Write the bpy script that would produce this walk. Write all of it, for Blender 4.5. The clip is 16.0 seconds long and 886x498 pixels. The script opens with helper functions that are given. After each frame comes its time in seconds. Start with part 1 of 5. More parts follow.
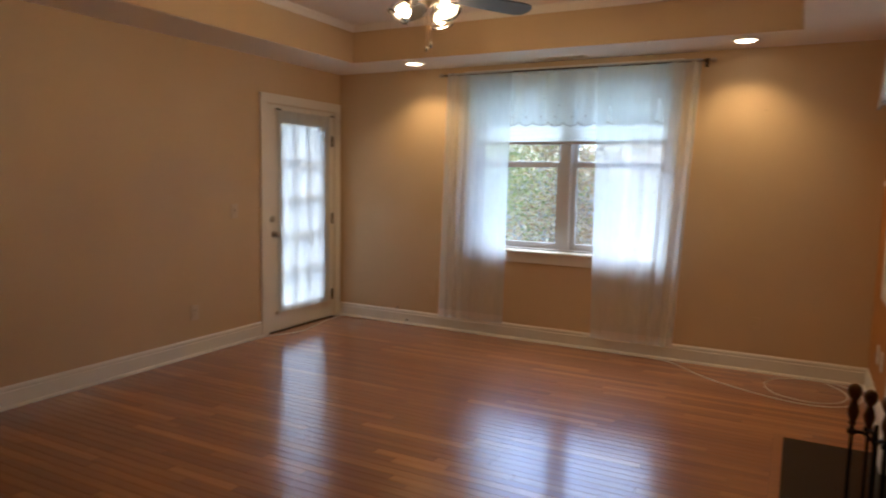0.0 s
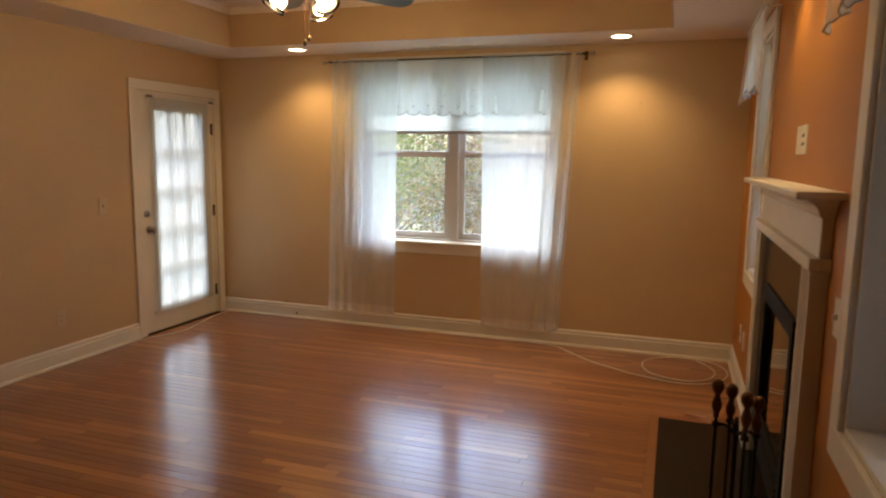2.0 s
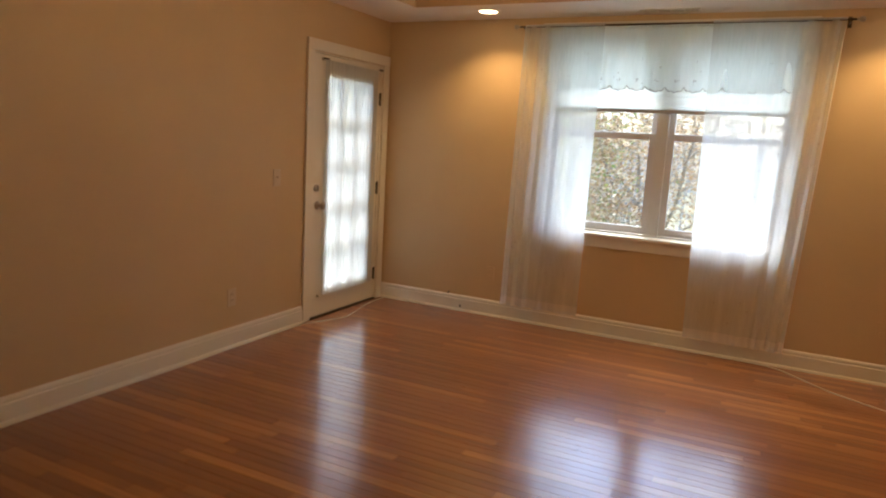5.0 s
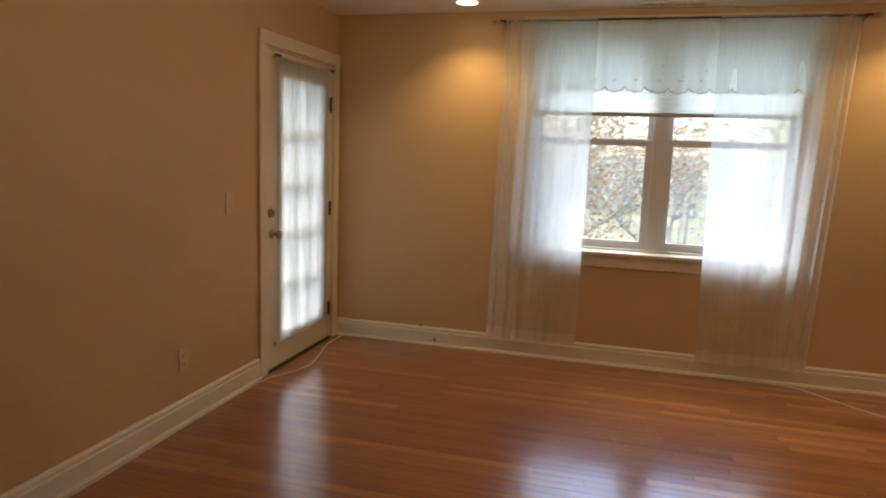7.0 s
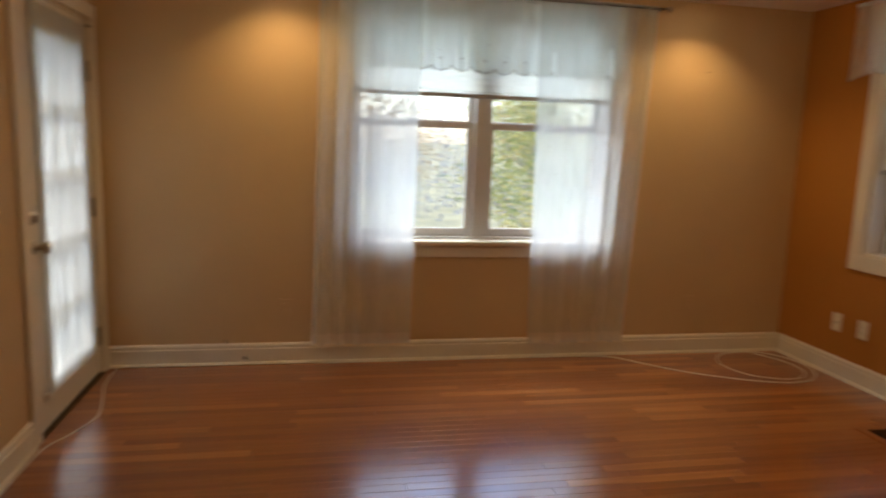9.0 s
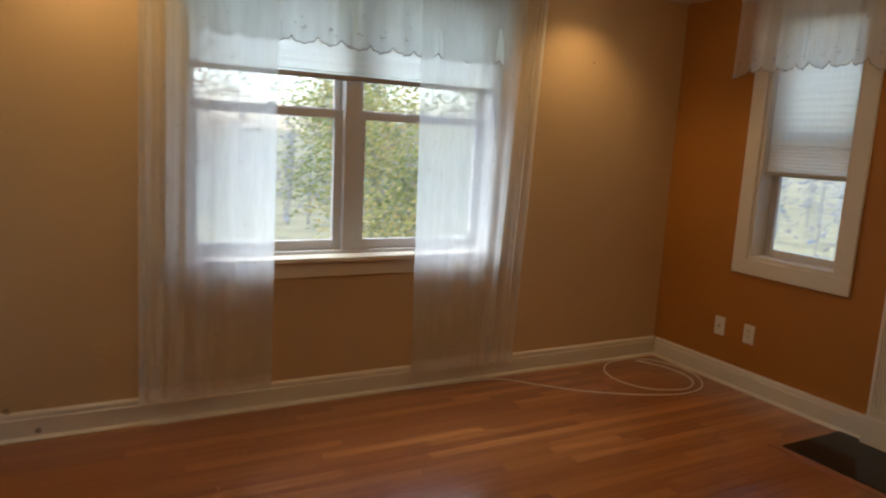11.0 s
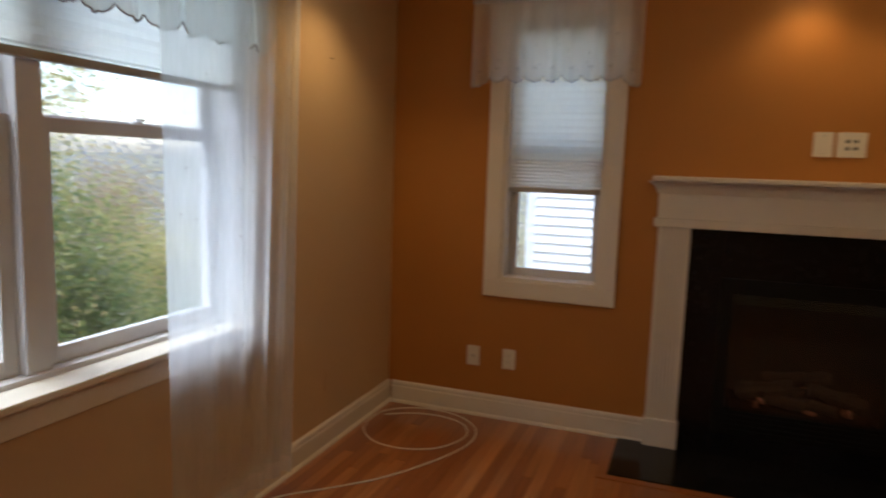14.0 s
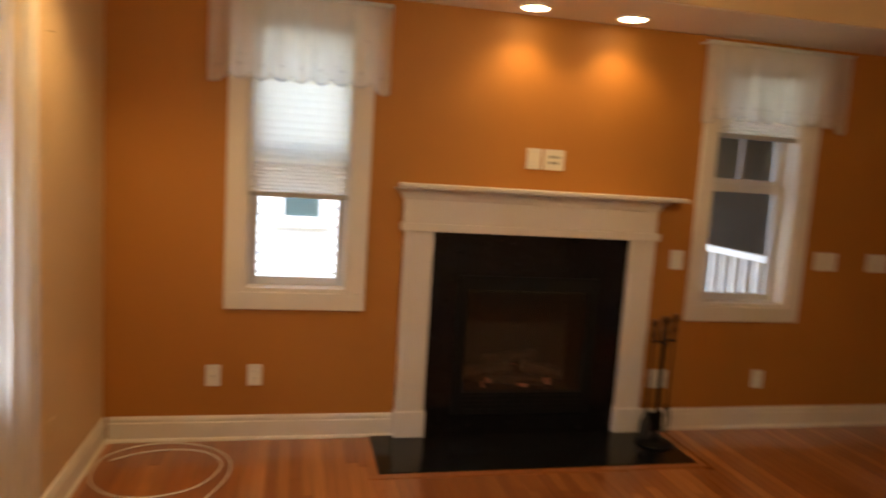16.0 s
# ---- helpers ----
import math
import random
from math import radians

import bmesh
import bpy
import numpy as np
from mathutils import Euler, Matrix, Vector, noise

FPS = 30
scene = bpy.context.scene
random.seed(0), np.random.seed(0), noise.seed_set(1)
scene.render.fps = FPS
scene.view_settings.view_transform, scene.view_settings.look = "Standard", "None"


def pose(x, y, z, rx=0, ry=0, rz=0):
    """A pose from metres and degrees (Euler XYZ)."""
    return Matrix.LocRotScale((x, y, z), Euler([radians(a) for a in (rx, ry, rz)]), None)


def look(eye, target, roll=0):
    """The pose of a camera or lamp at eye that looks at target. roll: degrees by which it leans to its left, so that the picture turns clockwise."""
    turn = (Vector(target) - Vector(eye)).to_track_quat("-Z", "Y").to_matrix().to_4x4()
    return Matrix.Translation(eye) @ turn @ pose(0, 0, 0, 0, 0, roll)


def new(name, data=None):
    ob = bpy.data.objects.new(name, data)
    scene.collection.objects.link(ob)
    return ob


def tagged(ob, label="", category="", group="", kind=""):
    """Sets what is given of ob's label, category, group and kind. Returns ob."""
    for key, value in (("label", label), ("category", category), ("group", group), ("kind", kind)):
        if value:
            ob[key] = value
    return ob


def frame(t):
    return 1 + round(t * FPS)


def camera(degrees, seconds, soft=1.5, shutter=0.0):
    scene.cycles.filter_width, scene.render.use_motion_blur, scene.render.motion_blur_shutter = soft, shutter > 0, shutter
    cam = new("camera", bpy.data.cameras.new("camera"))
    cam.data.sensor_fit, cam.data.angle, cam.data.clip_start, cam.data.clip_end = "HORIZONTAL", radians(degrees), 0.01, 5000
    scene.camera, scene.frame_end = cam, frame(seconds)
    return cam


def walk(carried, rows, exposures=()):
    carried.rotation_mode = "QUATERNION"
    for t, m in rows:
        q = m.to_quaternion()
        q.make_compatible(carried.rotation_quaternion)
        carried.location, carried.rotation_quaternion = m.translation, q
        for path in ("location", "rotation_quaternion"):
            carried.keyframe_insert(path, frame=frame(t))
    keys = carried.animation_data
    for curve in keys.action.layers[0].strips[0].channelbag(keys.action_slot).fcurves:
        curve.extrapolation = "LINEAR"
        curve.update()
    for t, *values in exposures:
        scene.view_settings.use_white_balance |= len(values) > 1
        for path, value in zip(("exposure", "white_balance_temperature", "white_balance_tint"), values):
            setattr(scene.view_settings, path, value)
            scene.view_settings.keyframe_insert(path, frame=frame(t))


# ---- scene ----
cam = camera(66.7, 16.0, soft=2.0, shutter=0.9)
PATH = [
    (0, (-0.368, 0.741, 1.433), (-1.297, 2.499, 1.22), 1.1),
    (0.5, (-0.367, 0.777, 1.456), (-1.185, 2.589, 1.234), 0.9),
    (1, (-0.382, 0.771, 1.451), (-1.09, 2.628, 1.224), 1.3),
    (1.5, (-0.373, 0.794, 1.457), (-0.996, 2.68, 1.227), 1.3),
    (2, (-0.352, 0.817, 1.546), (-0.993, 2.691, 1.271), 0.8),
    (2.5, (-0.388, 0.871, 1.532), (-1.202, 2.675, 1.244), 0.5),
    (3, (-0.478, 1.0, 1.552), (-1.516, 2.68, 1.238), 2.7),
    (3.2, (-0.395, 1.068, 1.584), (-1.535, 2.677, 1.25), 3.8),
    (5.3, (-1.517, 1.153, 1.442), (-2.324, 2.959, 1.148), 2.7),
    (5.5, (-1.607, 1.192, 1.442), (-2.372, 3.02, 1.173), 2.2),
    (6, (-1.808, 1.304, 1.502), (-2.432, 3.183, 1.214), 0.7),
    (6.5, (-2.088, 1.429, 1.446), (-2.686, 3.315, 1.153), 1.1),
    (7, (-2.349, 1.539, 1.441), (-2.869, 3.449, 1.158), 2.0),
    (7.5, (-2.719, 1.587, 1.439), (-2.961, 3.556, 1.18), -0.7),
    (8, (-2.839, 1.69, 1.433), (-3.0, 3.664, 1.149), 0.8),
    (8.5, (-3.086, 1.898, 1.37), (-2.997, 3.874, 1.072), 1.4),
    (9, (-3.266, 2.01, 1.419), (-2.884, 3.95, 1.115), 2.0),
    (9.5, (-3.361, 2.075, 1.454), (-2.705, 3.937, 1.13), 1.7),
    (10, (-3.393, 2.282, 1.438), (-2.651, 4.107, 1.095), 3.1),
    (10.2, (-3.383, 2.378, 1.457), (-2.634, 4.2, 1.111), 2.8),
    (12.3, (-3.588, 3.671, 1.426), (-2.296, 5.178, 1.183), 2.5),
    (12.5, (-3.512, 3.749, 1.444), (-2.231, 5.265, 1.196), 0.3),
    (13, (-3.53, 4.141, 1.456), (-2.013, 5.406, 1.141), 0.4),
    (13.5, (-3.527, 4.472, 1.451), (-1.795, 5.433, 1.171), -0.2),
    (14, (-3.585, 4.599, 1.473), (-1.722, 5.284, 1.225), 1.9),
    (14.5, (-3.666, 4.791, 1.462), (-1.734, 5.223, 1.178), 1.8),
    (15, (-3.619, 4.897, 1.404), (-1.648, 5.108, 1.135), 3.5),
    (15.5, (-3.568, 5.164, 1.434), (-1.579, 5.094, 1.239), 4.7),
    (16, (-3.558, 5.347, 1.533), (-1.619, 4.917, 1.301), 3.6),
]
walk(cam, [(t, look(eye, target, roll)) for t, eye, target, roll in PATH],
     exposures=[(0, 2.63, 5300, 10), (0.5, 2.68, 5700, 10), (1, 2.72, 5950, 10), (2, 2.7, 6150, 10), (3, 2.68, 6200, 10), (5.4, 2.82, 6200, 10), (6, 2.58, 6200, 10), (8, 2.52, 6250, 10),
                (9.5, 2.27, 6400, 10), (10.2, 2.2, 6300, 10), (12.3, 1.82, 6000, 10), (13.5, 1.87, 5900, 11), (14.5, 2.1, 6000, 13), (15.1, 2.5, 6200, 13), (15.5, 2.62, 6350, 13), (16, 3.05, 6600, 13)])

# ---- world, sun and lamps ----
world = bpy.data.worlds.new("overcast_sky")
scene.world = world
world.use_nodes = True
wn = world.node_tree
wn.nodes.clear()
sky = wn.nodes.new("ShaderNodeTexSky")
sky.sky_type = "NISHITA"
sky.sun_disc = False
sky.sun_elevation, sky.sun_rotation = radians(64), radians(318)
sky.air_density, sky.dust_density, sky.ozone_density = 1.0, 2.0, 1.0
wbg = wn.nodes.new("ShaderNodeBackground")
wbg.inputs["Strength"].default_value = 0.15
wout = wn.nodes.new("ShaderNodeOutputWorld")
wn.links.new(sky.outputs[0], wbg.inputs[0])
wn.links.new(wbg.outputs[0], wout.inputs[0])

sun = new("sun", bpy.data.lights.new("sun", "SUN"))
sun.data.energy, sun.data.angle, sun.data.color = 1.15, radians(50), (0.88, 0.98, 1.0)
sun.matrix_world = look((20 * math.sin(radians(318)), 20 * math.cos(radians(318)), 20 * math.tan(radians(64))), (0, 0, 0))

WARM = (1.0, 0.66, 0.30)
CAN_W, FAN_W = 6.8, 1.1
CANS = [(-3.45, 5.97), (-0.78, 5.97), (-0.045, 4.15), (-0.045, 3.585)]
CEIL, TRAY_TOP = 2.42, 2.74
for k, (cx, cy) in enumerate(CANS):
    lamp = new("can_lamp", bpy.data.lights.new("can_lamp", "SPOT"))
    lamp.data.energy, lamp.data.color = CAN_W * (1.05, 1.05, 0.40, 0.40)[k], WARM
    lamp.data.spot_size, lamp.data.spot_blend, lamp.data.shadow_soft_size = radians(125), 0.75, 0.05
    lamp.matrix_world = pose(cx, cy, CEIL - 0.015)
FAN = (-2.2, 4.0)
SHADE_ANGLES = [215, 335, 95]
BULBS = [(FAN[0] + 0.125 * math.cos(radians(a)), FAN[1] + 0.125 * math.sin(radians(a)), 2.31) for a in SHADE_ANGLES]
for b in BULBS:
    lamp = new("bulb_lamp", bpy.data.lights.new("bulb_lamp", "POINT"))
    lamp.data.energy, lamp.data.color, lamp.data.shadow_soft_size = FAN_W, WARM, 0.028
    lamp.matrix_world = pose(b[0], b[1], b[2] - 0.005)


# ---- materials ----
def material(name, colour, rough=0.5, metal=0.0, spread=0.12, scale=6.0, fine=120.0, bump=0.05, dist=0.001, coat=0.0, spec=0.5, stretch=(1, 1, 1)):
    """Principled surface whose colour varies at two scales, with fine relief."""
    m = bpy.data.materials.new(name)
    m.use_nodes = True
    nt = m.node_tree
    N, L = nt.nodes, nt.links
    b = N["Principled BSDF"]
    b.inputs["Roughness"].default_value, b.inputs["Metallic"].default_value = rough, metal
    b.inputs["Specular IOR Level"].default_value = spec
    b.inputs["Coat Weight"].default_value, b.inputs["Coat Roughness"].default_value = coat, 0.12
    geo = N.new("ShaderNodeNewGeometry")
    mp = N.new("ShaderNodeMapping")
    mp.inputs["Scale"].default_value = stretch
    L.new(geo.outputs["Position"], mp.inputs["Vector"])
    big, small = N.new("ShaderNodeTexNoise"), N.new("ShaderNodeTexNoise")
    big.inputs["Scale"].default_value, small.inputs["Scale"].default_value = scale, fine
    big.inputs["Detail"].default_value = small.inputs["Detail"].default_value = 4
    L.new(mp.outputs[0], big.inputs["Vector"])
    L.new(mp.outputs[0], small.inputs["Vector"])
    mix = N.new("ShaderNodeMix")
    mix.data_type = "FLOAT"
    mix.inputs[0].default_value = 0.35
    L.new(big.outputs["Fac"], mix.inputs[2])
    L.new(small.outputs["Fac"], mix.inputs[3])
    ramp = N.new("ShaderNodeValToRGB")
    ramp.color_ramp.elements[0].position, ramp.color_ramp.elements[1].position = 0.3, 0.7
    ramp.color_ramp.elements[0].color = (*[c * (1 - spread) for c in colour], 1)
    ramp.color_ramp.elements[1].color = (*[min(1, c * (1 + spread)) for c in colour], 1)
    L.new(mix.outputs[0], ramp.inputs[0])
    L.new(ramp.outputs[0], b.inputs["Base Color"])
    rr = N.new("ShaderNodeMapRange")
    rr.inputs["To Min"].default_value, rr.inputs["To Max"].default_value = max(0.02, rough * 0.85), min(1, rough * 1.15)
    L.new(big.outputs["Fac"], rr.inputs["Value"])
    L.new(rr.outputs[0], b.inputs["Roughness"])
    if bump:
        bn = N.new("ShaderNodeBump")
        bn.inputs["Strength"].default_value, bn.inputs["Distance"].default_value = bump, dist
        L.new(small.outputs["Fac"], bn.inputs["Height"])
        L.new(bn.outputs[0], b.inputs["Normal"])
    return m


def board_material(name, joined):
    """Strip oak under a warm glossy finish: a tone for every board, long grain along x, slight cupping."""
    m = bpy.data.materials.new(name)
    m.use_nodes = True
    nt = m.node_tree
    N, L = nt.nodes, nt.links
    b = N["Principled BSDF"]
    geo = N.new("ShaderNodeNewGeometry")
    if joined:
        rnd = geo.outputs["Random Per Island"]
    else:
        rnd = N.new("ShaderNodeObjectInfo").outputs["Random"]
    tone = N.new("ShaderNodeValToRGB")
    cr = tone.color_ramp
    cr.elements[0].color, cr.elements[1].color = (0.22, 0.065, 0.017, 1), (0.46, 0.182, 0.054, 1)
    for pos, col in ((0.25, (0.255, 0.079, 0.020, 1)), (0.70, (0.30, 0.098, 0.025, 1)), (0.90, (0.37, 0.136, 0.037, 1))):
        cr.elements.new(pos).color = col
    L.new(rnd, tone.inputs[0])
    shift = N.new("ShaderNodeVectorMath")
    shift.operation = "MULTIPLY_ADD"
    comb = N.new("ShaderNodeCombineXYZ")
    for k in range(3):
        L.new(rnd, comb.inputs[k])
    shift.inputs[1].default_value = (37, 11, 5)
    L.new(comb.outputs[0], shift.inputs[0])
    L.new(geo.outputs["Position"], shift.inputs[2])
    mp = N.new("ShaderNodeMapping")
    mp.inputs["Scale"].default_value = (2.2, 55, 55)
    L.new(shift.outputs[0], mp.inputs["Vector"])
    grain = N.new("ShaderNodeTexNoise")
    grain.inputs["Scale"].default_value, grain.inputs["Detail"].default_value, grain.inputs["Distortion"].default_value = 1.0, 6, 0.6
    L.new(mp.outputs[0], grain.inputs["Vector"])
    gr = N.new("ShaderNodeMapRange")
    gr.inputs["From Min"].default_value, gr.inputs["From Max"].default_value = 0.3, 0.7
    gr.inputs["To Min"].default_value, gr.inputs["To Max"].default_value = 0.78, 1.12
    L.new(grain.outputs["Fac"], gr.inputs["Value"])
    mul = N.new("ShaderNodeVectorMath")
    mul.operation = "SCALE"
    L.new(tone.outputs[0], mul.inputs[0])
    L.new(gr.outputs[0], mul.inputs["Scale"])
    L.new(mul.outputs[0], b.inputs["Base Color"])
    wear = N.new("ShaderNodeTexNoise")
    wear.inputs["Scale"].default_value, wear.inputs["Detail"].default_value = 2.3, 3
    L.new(geo.outputs["Position"], wear.inputs["Vector"])
    wr = N.new("ShaderNodeMapRange")
    wr.inputs["To Min"].default_value, wr.inputs["To Max"].default_value = 0.27, 0.29
    L.new(wear.outputs["Fac"], wr.inputs["Value"])
    L.new(wr.outputs[0], b.inputs["Roughness"])
    b.inputs["Coat Weight"].default_value, b.inputs["Coat Roughness"].default_value, b.inputs["Coat IOR"].default_value = 1.0, 0.165, 1.6
    wave = N.new("ShaderNodeTexNoise")
    wave.inputs["Scale"].default_value, wave.inputs["Detail"].default_value = 1.0, 2
    mp2 = N.new("ShaderNodeMapping")
    mp2.inputs["Scale"].default_value = (4, 16, 1)
    L.new(shift.outputs[0], mp2.inputs["Vector"])
    L.new(mp2.outputs[0], wave.inputs["Vector"])
    b1, b2 = N.new("ShaderNodeBump"), N.new("ShaderNodeBump")
    b1.inputs["Strength"].default_value, b1.inputs["Distance"].default_value = 0.10, 0.004
    b2.inputs["Strength"].default_value, b2.inputs["Distance"].default_value = 0.12, 0.0006
    L.new(wave.outputs["Fac"], b1.inputs["Height"])
    L.new(grain.outputs["Fac"], b2.inputs["Height"])
    L.new(b1.outputs[0], b2.inputs["Normal"])
    for sock in ("Normal", "Coat Normal"):
        L.new((b2 if sock == "Normal" else b1).outputs[0], b.inputs[sock])
    return m


def cloth_material(name, colour, clear, through_light):
    """Thin woven cloth: gaps in the weave let the view through, the threads scatter light to both sides."""
    m = bpy.data.materials.new(name)
    m.use_nodes = True
    nt = m.node_tree
    N, L = nt.nodes, nt.links
    N.remove(N["Principled BSDF"])
    out = N["Material Output"]
    geo = N.new("ShaderNodeNewGeometry")
    nz = N.new("ShaderNodeTexNoise")
    nz.inputs["Scale"].default_value, nz.inputs["Detail"].default_value = 14, 5
    mp = N.new("ShaderNodeMapping")
    mp.inputs["Scale"].default_value = (6, 6, 0.7)
    L.new(geo.outputs["Position"], mp.inputs["Vector"])
    L.new(mp.outputs[0], nz.inputs["Vector"])
    ramp = N.new("ShaderNodeMapRange")
    ramp.inputs["From Min"].default_value, ramp.inputs["From Max"].default_value = 0.3, 0.7
    ramp.inputs["To Min"].default_value, ramp.inputs["To Max"].default_value = max(0, clear - 0.025), min(1, clear + 0.025)
    L.new(nz.outputs["Fac"], ramp.inputs["Value"])
    diff, tl, tp = N.new("ShaderNodeBsdfDiffuse"), N.new("ShaderNodeBsdfTranslucent"), N.new("ShaderNodeBsdfTransparent")
    diff.inputs["Color"].default_value = tl.inputs["Color"].default_value = (*colour, 1)
    a, c = N.new("ShaderNodeMixShader"), N.new("ShaderNodeMixShader")
    a.inputs[0].default_value = through_light
    L.new(diff.outputs[0], a.inputs[1])
    L.new(tl.outputs[0], a.inputs[2])
    L.new(ramp.outputs[0], c.inputs[0])
    L.new(a.outputs[0], c.inputs[1])
    L.new(tp.outputs[0], c.inputs[2])
    L.new(c.outputs[0], out.inputs["Surface"])
    return m


def glass_material(name, tint=(1, 1, 1), rough=0.0):
    m = bpy.data.materials.new(name)
    m.use_nodes = True
    b = m.node_tree.nodes["Principled BSDF"]
    b.inputs["Base Color"].default_value = (*tint, 1)
    b.inputs["Transmission Weight"].default_value, b.inputs["Roughness"].default_value, b.inputs["IOR"].default_value = 1.0, rough, 1.45
    return m


def glow_material(name, colour, strength):
    m = bpy.data.materials.new(name)
    m.use_nodes = True
    b = m.node_tree.nodes["Principled BSDF"]
    b.inputs["Base Color"].default_value = (0.8, 0.8, 0.8, 1)
    b.inputs["Emission Color"].default_value, b.inputs["Emission Strength"].default_value = (*colour, 1), strength
    return m


def leaf_material(name, ramp_colours, rough=0.6):
    m = bpy.data.materials.new(name)
    m.use_nodes = True
    nt = m.node_tree
    N, L = nt.nodes, nt.links
    b = N["Principled BSDF"]
    geo = N.new("ShaderNodeNewGeometry")
    ramp = N.new("ShaderNodeValToRGB")
    cr = ramp.color_ramp
    cr.elements[0].color, cr.elements[1].color = (*ramp_colours[0], 1), (*ramp_colours[-1], 1)
    for i, c in enumerate(ramp_colours[1:-1]):
        cr.elements.new((i + 1) / (len(ramp_colours) - 1)).color = (*c, 1)
    L.new(geo.outputs["Random Per Island"], ramp.inputs[0])
    L.new(ramp.outputs[0], b.inputs["Base Color"])
    b.inputs["Roughness"].default_value = rough
    tl = N.new("ShaderNodeBsdfTranslucent")
    L.new(ramp.outputs[0], tl.inputs["Color"])
    mx = N.new("ShaderNodeMixShader")
    mx.inputs[0].default_value = 0.5
    L.new(b.outputs[0], mx.inputs[1])
    L.new(tl.outputs[0], mx.inputs[2])
    L.new(mx.outputs[0], N["Material Output"].inputs["Surface"])
    return m


M_BEIGE = material("beige_wall_paint", (0.555, 0.383, 0.20), 0.55, spread=0.05, scale=1.6, fine=260, bump=0.12, dist=0.0008)
M_CARAMEL = material("caramel_wall_paint", (0.415, 0.169, 0.027), 0.6, spec=0.3, spread=0.06, scale=1.6, fine=260, bump=0.12, dist=0.0008)
M_CEIL = material("ceiling_paint", (0.80, 0.72, 0.60), 0.7, spread=0.04, scale=1.2, fine=200, bump=0.15, dist=0.001)
M_TRAY = material("tray_face_paint", (0.555, 0.383, 0.20), 0.6, spread=0.05, scale=1.6, fine=260, bump=0.1, dist=0.0008)
M_TRIM = material("cream_trim_paint", (0.71, 0.64, 0.525), 0.5, spec=0.3, spread=0.05, scale=3, fine=90, bump=0.05, dist=0.0006)
M_VINYL = material("white_vinyl_frame", (0.60, 0.58, 0.56), 0.35, spread=0.04, scale=5, fine=150, bump=0.03)
M_PLATE = material("ivory_plastic", (0.74, 0.68, 0.55), 0.35, spread=0.03, scale=20, fine=300, bump=0.02)
M_DARKSLOT = material("dark_slot", (0.02, 0.018, 0.016), 0.7, spread=0.2)
M_GRANITE = material("black_granite", (0.006, 0.006, 0.007), 0.16, spread=0.7, scale=35, fine=300, bump=0.02, dist=0.0002, spec=0.3)
M_IRON = material("black_painted_iron", (0.006, 0.0055, 0.005), 0.65, metal=0.3, spec=0.25, spread=0.3, scale=30, fine=200, bump=0.15, dist=0.0006)
M_BRASS = material("aged_brass", (0.13, 0.065, 0.03), 0.3, metal=1.0, spread=0.25, scale=40, fine=200, bump=0.05)
M_BRONZE = material("dark_bronze", (0.10, 0.075, 0.05), 0.38, metal=1.0, spread=0.2, scale=30, fine=200, bump=0.05)
M_NICKEL = material("satin_nickel", (0.42, 0.36, 0.28), 0.3, metal=1.0, spread=0.1, scale=30, fine=300, bump=0.03)
M_LOG = material("ceramic_log", (0.026, 0.015, 0.011), 0.9, spread=0.6, scale=18, fine=90, bump=0.8, dist=0.01)
M_EMBER = material("ash_grey_ember_stone", (0.30, 0.13, 0.085), 0.9, spread=0.5, scale=25, fine=90, bump=0.6, dist=0.006)
M_FIREBRICK = material("firebox_liner", (0.008, 0.007, 0.007), 0.8, spread=0.3, scale=12, fine=80, bump=0.3, dist=0.003)
M_BOARD = board_material("oak_strip", False)
M_BOARDS = board_material("oak_strips_joined", True)
M_GAP = material("subfloor_dark", (0.05, 0.02, 0.01), 0.8, spread=0.2)
M_BLADE = material("dark_walnut_blade", (0.022, 0.022, 0.026), 0.45, spread=0.3, scale=4, fine=60, bump=0.08, stretch=(1, 1, 8))
M_SHEER = cloth_material("sheer_voile", (0.87, 0.92, 0.93), 0.48, 0.84)
M_HEM = cloth_material("sheer_hem", (0.93, 0.94, 0.96), 0.42, 0.75)
M_VALANCE = cloth_material("eyelet_cotton", (0.86, 0.93, 0.93), 0.24, 0.74)
M_STITCH = material("grey_stitching", (0.36, 0.36, 0.36), 0.8, spread=0.2, scale=60)
M_SHADE = cloth_material("honeycomb_shade_cloth", (0.99, 0.93, 0.74), 0.04, 0.98)
# Copy of the honeycomb cloth, darkened to hold down the brighter north window.
M_SHADEDIMMED = cloth_material("dimmed_shade_cloth", (0.84, 0.89, 0.84), 0.02, 0.48)
M_SHADESTACK = cloth_material("stacked_shade_cells", (0.86, 0.80, 0.68), 0.0, 0.62)
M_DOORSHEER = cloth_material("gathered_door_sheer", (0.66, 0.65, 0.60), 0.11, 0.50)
M_NARROWVALANCE = cloth_material("thin_eyelet_cotton", (0.93, 0.93, 0.91), 0.40, 0.70)
M_SHADERAIL = material("shade_rail", (0.36, 0.33, 0.29), 0.5, spread=0.08, scale=10)
M_GLASS = glass_material("clear_glass")
M_SHADEGLASS = glass_material("clear_lamp_glass", (1.0, 0.97, 0.9), 0.03)
M_BULB = glow_material("lit_bulb", (1.0, 0.74, 0.42), 5.0)
M_LENS = glow_material("lit_can_lens", (1.0, 0.78, 0.50), 2.0)
M_CABLE = material("white_cable_jacket", (0.72, 0.66, 0.56), 0.45, spread=0.08, scale=10)
M_SIDING = material("white_lap_siding", (0.88, 0.87, 0.84), 0.5, spread=0.04, scale=2, fine=60, bump=0.1, dist=0.001)
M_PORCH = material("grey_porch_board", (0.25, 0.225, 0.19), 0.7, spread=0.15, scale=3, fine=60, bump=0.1)
